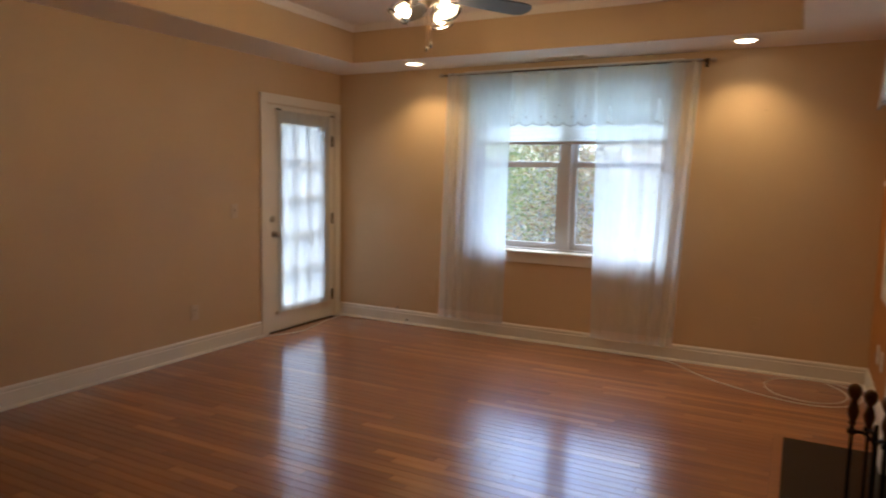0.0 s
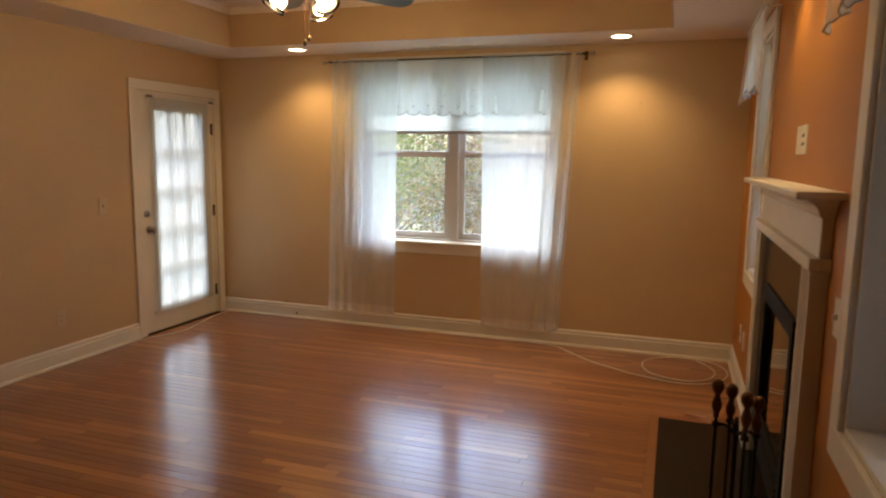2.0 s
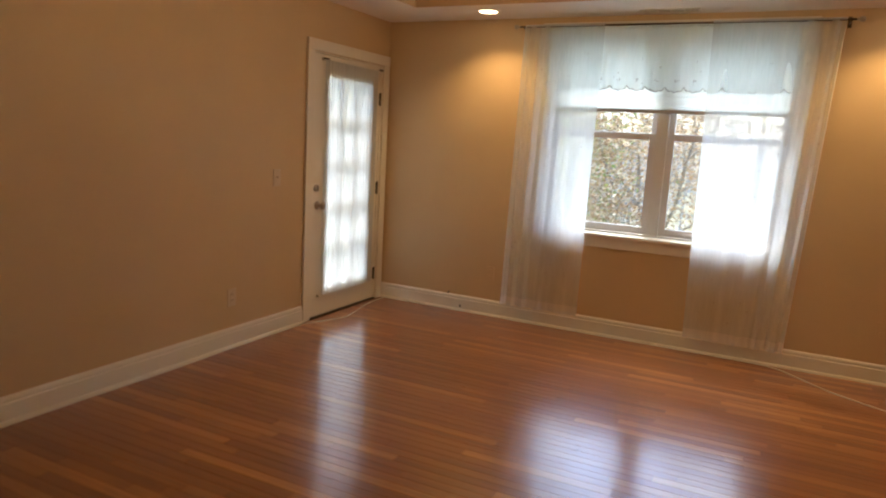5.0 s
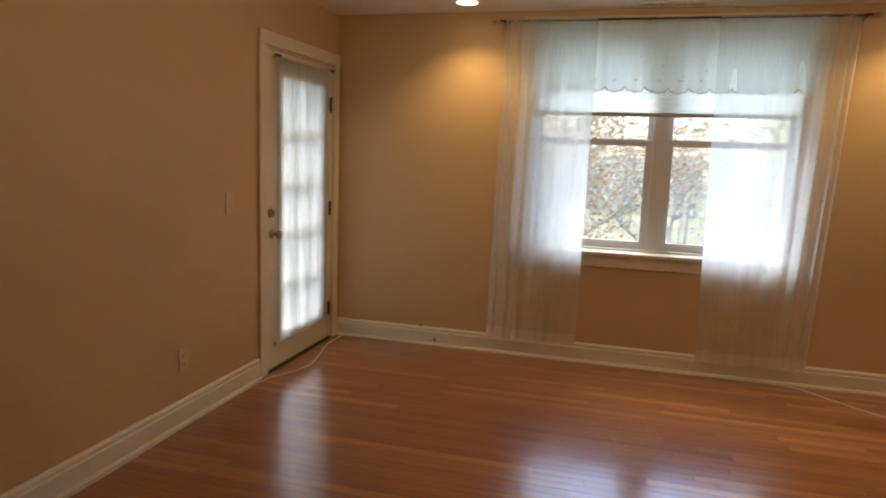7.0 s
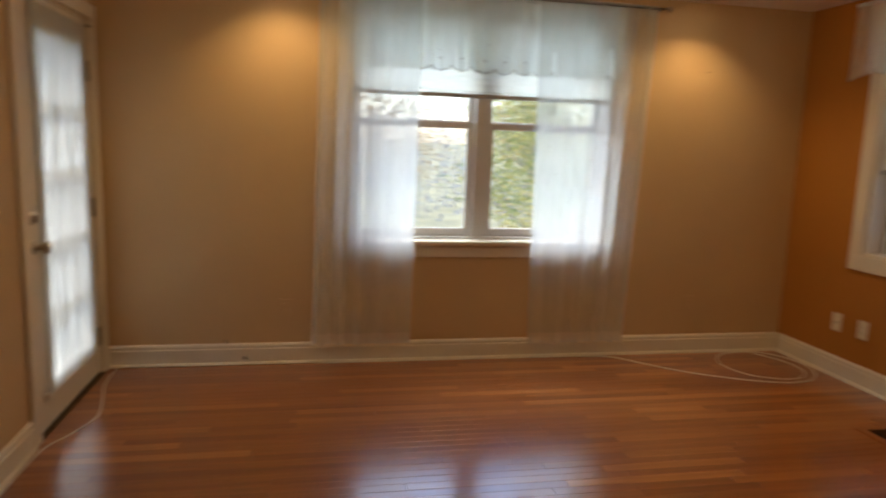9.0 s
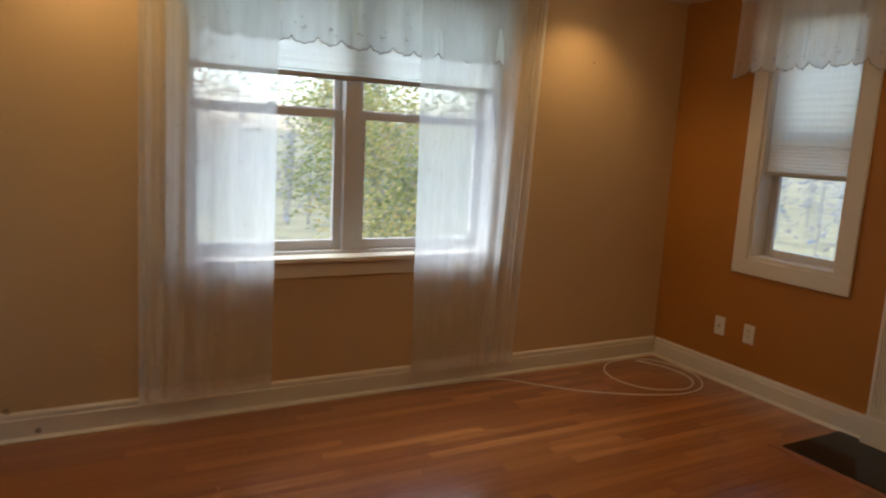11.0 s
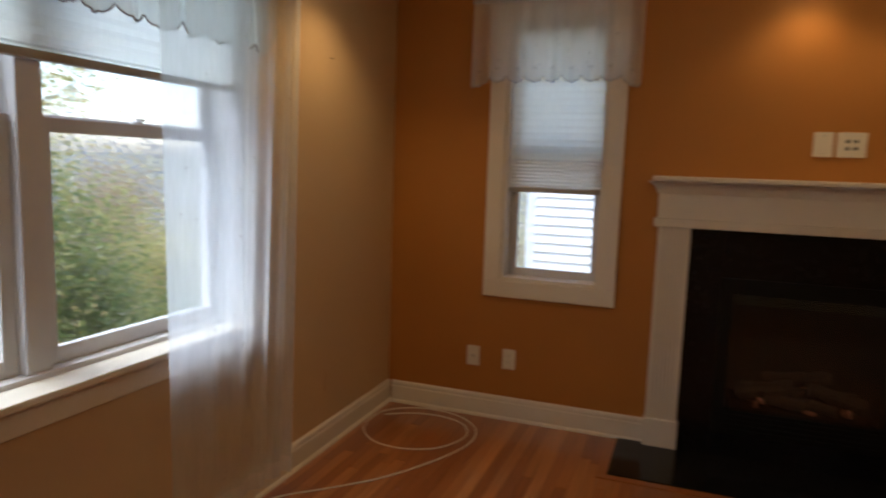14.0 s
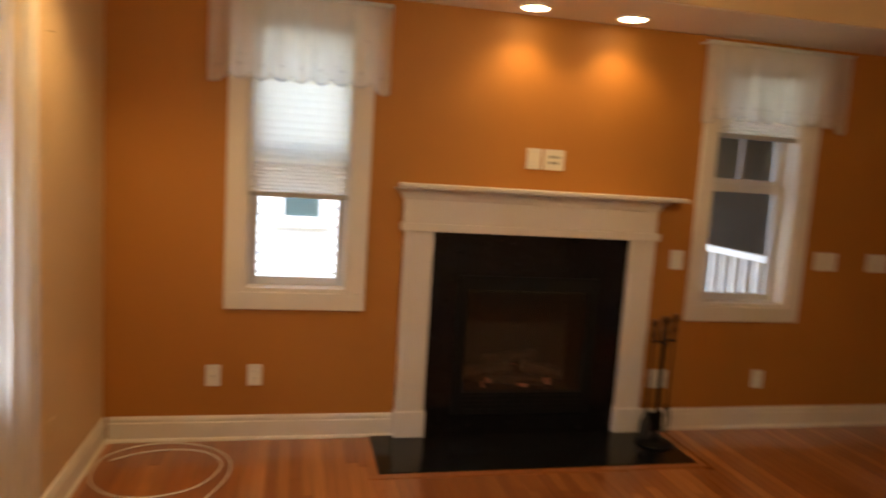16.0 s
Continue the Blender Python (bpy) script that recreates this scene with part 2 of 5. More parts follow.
M_WHITEWOOD = material("white_porch_paint", (0.8, 0.8, 0.79), 0.45, spread=0.05, scale=5, fine=80, bump=0.05)
M_ROOF = material("grey_shingle", (0.09, 0.09, 0.095), 0.9, spread=0.3, scale=9, fine=60, bump=0.5, dist=0.01)
M_GROUND = material("leaf_strewn_grass", (0.19, 0.17, 0.09), 0.95, spread=0.5, scale=0.6, fine=14, bump=0.6, dist=0.03)
M_BARK = material("grey_bark", (0.27, 0.24, 0.20), 0.9, spread=0.35, scale=9, fine=50, bump=0.7, dist=0.01, stretch=(1, 1, 0.3))
M_LEAF_G = leaf_material("green_autumn_leaves", [(0.13, 0.18, 0.06), (0.20, 0.26, 0.08), (0.29, 0.32, 0.10), (0.40, 0.37, 0.13)])
M_LEAF_Y = leaf_material("yellow_autumn_leaves", [(0.24, 0.27, 0.09), (0.38, 0.37, 0.12), (0.50, 0.43, 0.15), (0.52, 0.37, 0.16)])
M_LEAF_R = leaf_material("rust_autumn_leaves", [(0.26, 0.17, 0.10), (0.38, 0.24, 0.13), (0.46, 0.31, 0.17), (0.34, 0.30, 0.18)])
# Air haze is put into these pale blue-grey leaf and trunk colours.
M_FAR = leaf_material("haze_tinted_woods", [(0.25, 0.26, 0.27), (0.29, 0.28, 0.27), (0.33, 0.29, 0.26), (0.25, 0.28, 0.30)])


# ---- building helpers ----
def box(bm, x0, x1, y0, y1, z0, z1, bevel=0.0):
    g = bmesh.ops.create_cube(bm, size=1.0, matrix=Matrix.LocRotScale(((x0 + x1) / 2, (y0 + y1) / 2, (z0 + z1) / 2), None, (abs(x1 - x0), abs(y1 - y0), abs(z1 - z0))))
    if bevel:
        edges = list({e for v in g["verts"] for e in v.link_edges})
        bmesh.ops.bevel(bm, geom=edges, offset=bevel, segments=2, affect="EDGES", profile=0.6)
    return bm


def lathe(bm, profile, centre=(0, 0, 0), n=16, axis="z"):
    """Turns (radius, height) pairs about an axis through centre."""
    rings = []
    for r, h in profile:
        ring = []
        for i in range(n):
            a = 2 * math.pi * i / n
            u, v = r * math.cos(a), r * math.sin(a)
            p = {"z": (u, v, h), "x": (h, u, v), "y": (u, h, v)}[axis]
            ring.append(bm.verts.new((centre[0] + p[0], centre[1] + p[1], centre[2] + p[2])))
        rings.append(ring)
    for a, b in zip(rings, rings[1:]):
        for i in range(n):
            bm.faces.new((a[i], a[(i + 1) % n], b[(i + 1) % n], b[i]))
    bm.faces.new(rings[0][::-1])
    bm.faces.new(rings[-1])
    return bm


def tube(bm, pts, radii, n=8):
    """A round rod along points; radii is one number or one for each point."""
    pts = [Vector(p) for p in pts]
    if not isinstance(radii, (list, tuple)):
        radii = [radii] * len(pts)
    rings, ref = [], Vector((0.31, 0.17, 0.93)).normalized()
    for i, p in enumerate(pts):
        d = (pts[min(i + 1, len(pts) - 1)] - pts[max(i - 1, 0)]).normalized()
        side = d.cross(ref)
        if side.length < 0.05:
            side = d.cross(Vector((1, 0, 0)))
        side.normalize()
        up = d.cross(side)
        rings.append([bm.verts.new(p + radii[i] * (math.cos(2 * math.pi * k / n) * side + math.sin(2 * math.pi * k / n) * up)) for k in range(n)])
    for a, b in zip(rings, rings[1:]):
        for i in range(n):
            bm.faces.new((a[i], a[(i + 1) % n], b[(i + 1) % n], b[i]))
    bm.faces.new(rings[0][::-1])
    bm.faces.new(rings[-1])
    return bm


def smooth_line(pts, steps=8):
    """Catmull-Rom points through pts."""
    pts = [Vector(p) for p in pts]
    out = []
    for i in range(len(pts) - 1):
        a, b, c, d = pts[max(i - 1, 0)], pts[i], pts[i + 1], pts[min(i + 2, len(pts) - 1)]
        for k in range(steps):
            t = k / steps
            out.append(0.5 * (2 * b + (c - a) * t + (2 * a - 5 * b + 4 * c - d) * t * t + (3 * b - a - 3 * c + d) * t ** 3))
    return out + [pts[-1]]


def prism(bm, profile, along, a, b):
    """Runs a closed profile from a to b along an axis. Profile points are (across, z); across is y for x runs, x for y runs."""
    ends = []
    for s in (a, b):
        ends.append([bm.verts.new((s, u, z) if along == "x" else (u, s, z)) for u, z in profile])
    n = len(profile)
    for i in range(n):
        bm.faces.new((ends[0][i], ends[0][(i + 1) % n], ends[1][(i + 1) % n], ends[1][i]))
    bm.faces.new(ends[0][::-1])
    bm.faces.new(ends[1])
    return bm


def part(name, bm, mat, parent=None, label="", smooth=False):
    bmesh.ops.recalc_face_normals(bm, faces=bm.faces)
    me = bpy.data.meshes.new(name)
    bm.to_mesh(me)
    bm.free()
    if smooth:
        for p in me.polygons:
            p.use_smooth = True
    me.materials.append(mat)
    ob = new(name, me)
    if parent is not None:
        ob.parent = parent
    if label:
        ob["label"] = label
    return ob


def thing(name, place, label, category, group="", kind=""):
    ob = new(name)
    ob.location = place
    ob.empty_display_size = 0.05
    return tagged(ob, label, category, group, kind)


def wpart(name, bm, mat, parent, label="", smooth=False):
    """A part whose mesh is in world metres, with its origin moved to the thing's."""
    chain = Vector((0, 0, 0))
    p = parent
    while p is not None:
        chain += p.location
        p = p.parent
    bmesh.ops.translate(bm, verts=bm.verts, vec=-chain)
    return part(name, bm, mat, parent, label, smooth)


def structure(name, bm, mat, label, category):
    return tagged(part(name, bm, mat), label, category, kind="structure")


def B(*boxes, bevel=0.0):
    bm = bmesh.new()
    for b in boxes:
        box(bm, *b, bevel=bevel)
    return bm


# ---- the room's shell ----
L, R, W, S = -4.50, 0.135, 6.30, -1.8
T = 0.20
WIN = (-3.03, -1.31, 0.80, 2.28)
W2 = (5.055, 5.612, 0.824, 2.28)
W3 = (2.265, 2.88, 0.795, 2.28)
DOOR = (5.235, 6.205, 2.04)
FIRE = (3.50, 4.50, 0.05, 1.0)
TOP = 2.9

structure("wall_north", B(
    (L, WIN[0], W, W + T, -0.1, TOP), (WIN[1], R, W, W + T, -0.1, TOP),
    (WIN[0], WIN[1], W, W + T, -0.1, WIN[2]), (WIN[0], WIN[1], W, W + T, WIN[3], TOP)),
    M_BEIGE, "tan painted plaster wall with a double window", "wall")
structure("wall_west", B(
    (L - T, L, S - T, DOOR[0], -0.1, TOP), (L - T, L, DOOR[1], W + T, -0.1, TOP), (L - T, L, DOOR[0], DOOR[1], DOOR[2], TOP)),
    M_BEIGE, "tan painted plaster wall with a glazed door", "wall")
structure("wall_east", B(
    (R, R + T, W2[1], W + T, -0.1, TOP), (R, R + T, FIRE[1], W2[0], -0.1, TOP), (R, R + T, W3[1], FIRE[0], -0.1, TOP), (R, R + T, S - T, W3[0], -0.1, TOP),
    (R, R + T, W2[0], W2[1], -0.1, W2[2]), (R, R + T, W2[0], W2[1], W2[3], TOP),
    (R, R + T, W3[0], W3[1], -0.1, W3[2]), (R, R + T, W3[0], W3[1], W3[3], TOP),
    (R, R + T, FIRE[0], FIRE[1], -0.1, FIRE[2]), (R, R + T, FIRE[0], FIRE[1], FIRE[3], TOP)),
    M_CARAMEL, "caramel brown painted accent wall with fireplace", "wall")
# Unseen closing wall, set near so that it bounces light onto the west wall.
structure("wall_south", B((L, R, S - T, S, -0.1, TOP)), M_BEIGE, "tan painted plaster wall", "wall")

# soffit ring, tray faces and raised ceiling
TX0, TX1, TY0, TY1 = -3.97, -0.42, 2.05, 5.77
cb = bmesh.new()
for x0, x1, y0, y1 in ((L, R, TY1, W), (L, R, S, TY0), (L, TX0, TY0, TY1), (TX1, R, TY0, TY1)):
    box(cb, x0, x1, y0, y1, CEIL, CEIL + 0.03)
box(cb, TX0 - 0.1, TX1 + 0.1, TY0 - 0.1, TY1 + 0.1, TRAY_TOP, TRAY_TOP + 0.05)
structure("ceiling", cb, M_CEIL, "off-white painted ceiling with a recessed tray", "ceiling")
fb = bmesh.new()
loops = []
for inset, z in ((0.012, CEIL + 0.002), (0.012, TRAY_TOP - 0.001), (-0.02, TRAY_TOP - 0.001), (-0.02, CEIL + 0.032), (0.002, CEIL + 0.032), (0.002, CEIL + 0.002)):
    loops.append([fb.verts.new(p) for p in ((TX0 + inset, TY0 + inset, z), (TX1 - inset, TY0 + inset, z), (TX1 - inset, TY1 - inset, z), (TX0 + inset, TY1 - inset, z))])
for p, q in zip(loops, loops[1:] + loops[:1]):
    for i in range(4):
        fb.faces.new((p[i], p[(i + 1) % 4], q[(i + 1) % 4], q[i]))
structure("ceiling_tray", fb, M_TRAY, "tan painted upright faces of the tray ceiling", "ceiling")
crown = bmesh.new()
prof = [(0.0, 0.055), (0.010, 0.055), (0.022, 0.036), (0.045, 0.014), (0.048, 0.002), (0.0, 0.002)]
loops = []
for u, dz in prof:
    k = 0.0125 + u
    loops.append([crown.verts.new(p) for p in ((TX0 + k, TY0 + k, TRAY_TOP - dz), (TX1 - k, TY0 + k, TRAY_TOP - dz), (TX1 - k, TY1 - k, TRAY_TOP - dz), (TX0 + k, TY1 - k, TRAY_TOP - dz))])
for p, q in zip(loops, loops[1:] + loops[:1]):
    for i in range(4):
        crown.faces.new((p[i], p[(i + 1) % 4], q[(i + 1) % 4], q[i]))
structure("trim_crown", crown, M_CEIL, "off-white crown moulding inside the tray ceiling", "trim")
structure("roof_deck", B((L - T, R + T, S - T, W + T, TOP, TOP + 0.1)), M_CEIL, "plain deck above the ceiling", "roof")


def baseboard(name, runs):
    bm = bmesh.new()
    for along, a, b, face, d in runs:
        q = lambda u: face + d * u
        prism(bm, [(q(-0.002), -0.02), (q(0.016), -0.02), (q(0.016), 0.100), (q(0.011), 0.106), (q(0.013), 0.113), (q(0.012), 0.124), (q(0.006), 0.134), (q(-0.002), 0.136)], along, a, b)
        prism(bm, [(q(0.014), -0.02), (q(0.027), -0.02), (q(0.027), 0.006), (q(0.022), 0.015), (q(0.014), 0.018)], along, a, b)
    return structure(name, bm, M_TRIM, "cream moulded baseboard with shoe moulding", "baseboard")


baseboard("baseboard_north", [("x", L, R, W, -1)])
baseboard("baseboard_west", [("y", S, 5.155, L, 1)])
baseboard("baseboard_east", [("y", 4.757, W - 0.027, R, -1), ("y", S, 3.245, R, -1)])
baseboard("baseboard_south", [("x", L, R, S, 1)])


# ---- big double window ----
def sash(name, parent, axis, plane, depth, a0, a1, z0, z1, stile, rail_b, rail_t, muntin=0):
    """A glazed sash in a wall that runs along axis ('x' or 'y'); a0..a1, z0..z1 are its outside."""
    def bx(bm, a, b, p, q, lo, hi, bev=0.004):
        if axis == "x":
            box(bm, a, b, p, q, lo, hi, bev)
        else:
            box(bm, p, q, a, b, lo, hi, bev)
    bm = bmesh.new()
    bx(bm, a0, a0 + stile, plane, plane + depth, z0, z1)
    bx(bm, a1 - stile, a1, plane, plane + depth, z0, z1)
    bx(bm, a0 + stile, a1 - stile, plane + 0.001, plane + depth - 0.001, z0, z0 + rail_b)
    bx(bm, a0 + stile, a1 - stile, plane + 0.001, plane + depth - 0.001, z1 - rail_t, z1)
    sf = wpart(name, bm, M_VINYL, parent)
    mid = plane + depth * 0.55
    gl = wpart("pane", (lambda g: (bx(g, a0 + stile - 0.006, a1 - stile + 0.006, mid - 0.002, mid + 0.002, z0 + rail_b - 0.006, z1 - rail_t + 0.006, 0), g)[1])(bmesh.new()), M_GLASS, sf)
    gl.visible_shadow = False
    if muntin:
        for k in range(1, muntin + 1):
            c = a0 + stile + (a1 - a0 - 2 * stile) * k / (muntin + 1)
            g = bmesh.new()
            bx(g, c - 0.009, c + 0.009, mid - 0.008, mid + 0.008, z0 + rail_b, z1 - rail_t, 0.003)
            wpart("muntin", g, M_VINYL, sf)
    return sf


win = thing("window_1", (-2.17, W + 0.08, 0.8), "white double window with two hung sashes", "window", kind="structure")
x0, x1, z0, z1 = WIN
wpart("jamb", B((x0, x0 + 0.02, W - 0.002, W + T, z0, z1), (x1 - 0.02, x1, W - 0.002, W + T, z0, z1), (x0 + 0.02, x1 - 0.02, W - 0.002, W + T, z1 - 0.02, z1),
               (x0 + 0.02, x1 - 0.02, W + 0.07, W + T + 0.03, z0 - 0.001, z0 + 0.018)), M_VINYL, win)
wpart("mullion", B((-2.212, -2.128, W + 0.085, W + T + 0.01, z0 + 0.018, z1 - 0.02), bevel=0.004), M_VINYL, win)
for a, b in ((x0 + 0.02, -2.212), (-2.128, x1 - 0.02)):
    sf = sash("lower_sash", win, "x", W + 0.118, 0.032, a, b, z0 + 0.018, 1.577, 0.048, 0.053, 0.045)
    sash("upper_sash", win, "x", W + 0.151, 0.03, a, b, 1.545, z1 - 0.02, 0.042, 0.04, 0.045)
    c = (a + b) / 2
    lk = bmesh.new()
    lathe(lk, [(0.022, 0), (0.022, 0.008), (0.014, 0.014)], (c, W + 0.134, 1.577), 12)
    box(lk, c - 0.008, c + 0.034, W + 0.127, W + 0.138, 1.588, 1.597, 0.002)
    wpart("sash_lock", lk, M_VINYL, win)
stool = bmesh.new()
box(stool, x0 - 0.12, x1 + 0.12, W - 0.05, W + 0.07, z0 - 0.022, z0 + 0.003, 0.006)
wpart("window_stool", stool, M_TRIM, win)
wpart("apron", B((x0 - 0.09, x1 + 0.09, W - 0.018, W - 0.001, z0 - 0.105, z0 - 0.022), bevel=0.004), M_TRIM, win)
for nm, bxs in (("casing", (x0 - 0.085, x0, W - 0.02, W - 0.001, z0 + 0.003, z1)), ("casing", (x1, x1 + 0.085, W - 0.02, W - 0.001, z0 + 0.003, z1)),
                ("head_casing", (x0 - 0.085, x1 + 0.085, W - 0.024, W - 0.001, z1, z1 + 0.095))):
    wpart(nm, B(bxs, bevel=0.005), M_TRIM, win)


def honeycomb_shade(place, axis, a0, a1, plane, sign, z_top, z_bot, dense_to, label, dark=True):
    """Pleated shade; the pleats lie closer together below dense_to."""
    ob = thing("cellular_shade", place, label, "window shade")
    def pleats(hi, lo, pitch, depth, name, mat, label):
        n = max(2, round((hi - lo) / pitch))
        bm = bmesh.new()
        rows = []
        for i in range(n + 1):
            d = (depth if i % 2 else 0.0) * sign
            zz = hi + (lo - hi) * i / n
            rows.append([bm.verts.new((a, plane + d, zz) if axis == "x" else (plane + d, a, zz)) for a in (a0, a1)])
        for p, q in zip(rows, rows[1:]):
            bm.faces.new((p[0], p[1], q[1], q[0]))
        wpart(name, bm, mat, ob, label)
    pleats(z_top, dense_to, 0.019, 0.003, "pleated_cloth", M_SHADE if dark else M_SHADEDIMMED, "white pleated translucent cloth")
    pleats(dense_to, z_bot + 0.025, 0.010, 0.006, "lower_cloth", M_SHADESTACK if dark else M_SHADEDIMMED, "tightly stacked pleats")
    def bar(lo, hi, name, mat):
        p, q = sorted((plane - 0.012 * sign, plane + 0.02 * sign))
        b = (a0 - 0.004, a1 + 0.004, p, q, lo, hi) if axis == "x" else (p, q, a0 - 0.004, a1 + 0.004, lo, hi)
        wpart(name, B(b, bevel=0.004), mat, ob)
    bar(z_bot, z_bot + 0.026, "bottom_rail", M_SHADERAIL)
    bar(z_top, z_top + 0.035, "head_rail", M_SHADERAIL)
    return ob


honeycomb_shade((-2.17, W + 0.05, 1.73), "x", x0 + 0.026, x1 - 0.026, W + 0.05, 1, 2.222, 1.728, 1.78, "white honeycomb shade half lowered in the double window", dark=False)

# curtain rod with finials and brackets
rod = thing("curtain_rod", (-2.15, W - 0.105, 2.337), "slim dark bronze curtain rod with ball finials", "curtain rod")
bm = bmesh.new()
tube(bm, [(-3.27, W - 0.105, 2.337), (-1.035, W - 0.105, 2.337)], 0.0075, 10)
wpart("pole", bm, M_BRONZE, rod, smooth=True)
for fx, d in ((-3.27, -1), (-1.035, 1)):
    bm = bmesh.new()
    lathe(bm, [(0.006, 0), (0.011, d * 0.004), (0.008, d * 0.012), (0.016, d * 0.022), (0.019, d * 0.032), (0.015, d * 0.044), (0.005, d * 0.05)], (fx, W - 0.105, 2.337), 12, "x")
    wpart("finial", bm, M_NICKEL, rod, "pale metal finial", smooth=True)
    bm = bmesh.new()
    box(bm, fx - d * 0.03 - 0.012, fx - d * 0.03 + 0.012, W - 0.006, W - 0.0005, 2.30, 2.37, 0.002)
    tube(bm, [(fx - d * 0.03, W - 0.005, 2.325), (fx - d * 0.03, W - 0.09, 2.325), (fx - d * 0.03, W - 0.11, 2.331)], 0.005, 8)
    wpart("bracket", bm, M_BRONZE, rod)


def stitch(bm, p, u, v, size, rng):
    """A small embroidered sprig in the plane of u and v."""
    for k in range(3):
        a = 2.2 * (k - 1) * 0.5 + 1.57 + rng.uniform(-0.2, 0.2)
        d = u * math.cos(a) + v * math.sin(a)
        s = u * -math.sin(a) + v * math.cos(a)
        q = [p, p + d * size * 0.55 + s * size * 0.16, p + d * size, p + d * size * 0.55 - s * size * 0.16]
        bm.faces.new([bm.verts.new(c) for c in q])
    q = [p - v * size * 0.9 - u * 0.0008, p - v * size * 0.9 + u * 0.0008, p + u * 0.0008, p - u * 0.0008]
    bm.faces.new([bm.verts.new(c) for c in q])


def drape(parent_name, xa, xb, xa2, xb2, y, z_top, z_bot, folds, amp, seed, label, gather=1.0, nx=130, nz=26, hem=0.0):
    """A hanging panel, xa..xb at the top and xa2..xb2 at the hem; gather bunches the folds toward xa (above 1) or xb (below 1)."""
    rng = random.Random(seed)
    ph = [rng.uniform(0, 6.28) for _ in range(6)]
    ob = thing(parent_name, ((xa + xb) / 2, y, z_top), label, "curtain")
    def pt(u, z, off=0.0):
        f = (z_top - z) / (z_top - z_bot)
        uu = u ** gather if gather >= 1 else 1 - (1 - u) ** (1 / gather)
        side = (1 - u) if gather >= 1 else u
        uu += 0.012 * math.sin(6.28 * u * 2 + ph[0]) * math.sin(f * 2 + ph[1]) * u * (1 - u) * 4
        x = (xa + (xb - xa) * uu) * (1 - f) + (xa2 + (xb2 - xa2) * uu) * f
        a = amp * (0.4 + 0.6 * f) * (0.07 + 1.0 * side ** 1.5)
        yy = y + a * math.sin(6.28 * folds * u + ph[3] + 0.5 * f) + 0.3 * a * math.sin(6.28 * folds * 2.3 * u + ph[4] + f)
        return Vector((x, yy + off, z))
    def grid(lo, hi, n):
        bm = bmesh.new()
        rows = [[bm.verts.new(pt(i / nx, lo + (hi - lo) * j / n)) for i in range(nx + 1)] for j in range(n + 1)]
        for p, q in zip(rows, rows[1:]):
            for i in range(nx):
                bm.faces.new((p[i], p[i + 1], q[i + 1], q[i]))
        return bm
    wpart("cloth", grid(z_top, z_bot + hem, nz), M_SHEER, ob, smooth=True)
    if hem:
        wpart("hem", grid(z_bot + hem, z_bot, 3), M_HEM, ob, smooth=True)
    em = bmesh.new()
    for k in range(46):
        stitch(em, pt(rng.random(), z_bot + 0.12 + rng.random() ** 1.3 * (z_top - z_bot - 0.3), -0.002), Vector((1, 0, 0)), Vector((0, 0, 1)), rng.uniform(0.009, 0.016), rng)
    tagged(wpart("embroidery", em, M_STITCH, ob, "scattered small grey stitched sprigs"), kind="stuff")
    header = bmesh.new()
    tube(header, [(xa, y, z_top - 0.004), (xb, y, z_top - 0.004)], 0.0105, 8)
    wpart("rod_pocket", header, M_HEM, ob, smooth=True)
    return ob


YC = W - 0.105
drape("sheer_curtain", -3.225, -2.615, -3.265, -2.64, YC, 2.345, 0.145, 5.0, 0.034, 3, "white sheer voile curtain panel hanging beside the window", gather=1.5, hem=0.07)
drape("sheer_curtain", -1.875, -1.085, -1.845, -1.19, YC, 2.345, 0.125, 5.0, 0.034, 8, "wide white sheer voile curtain panel hanging beside the window", gather=0.66, hem=0.07)


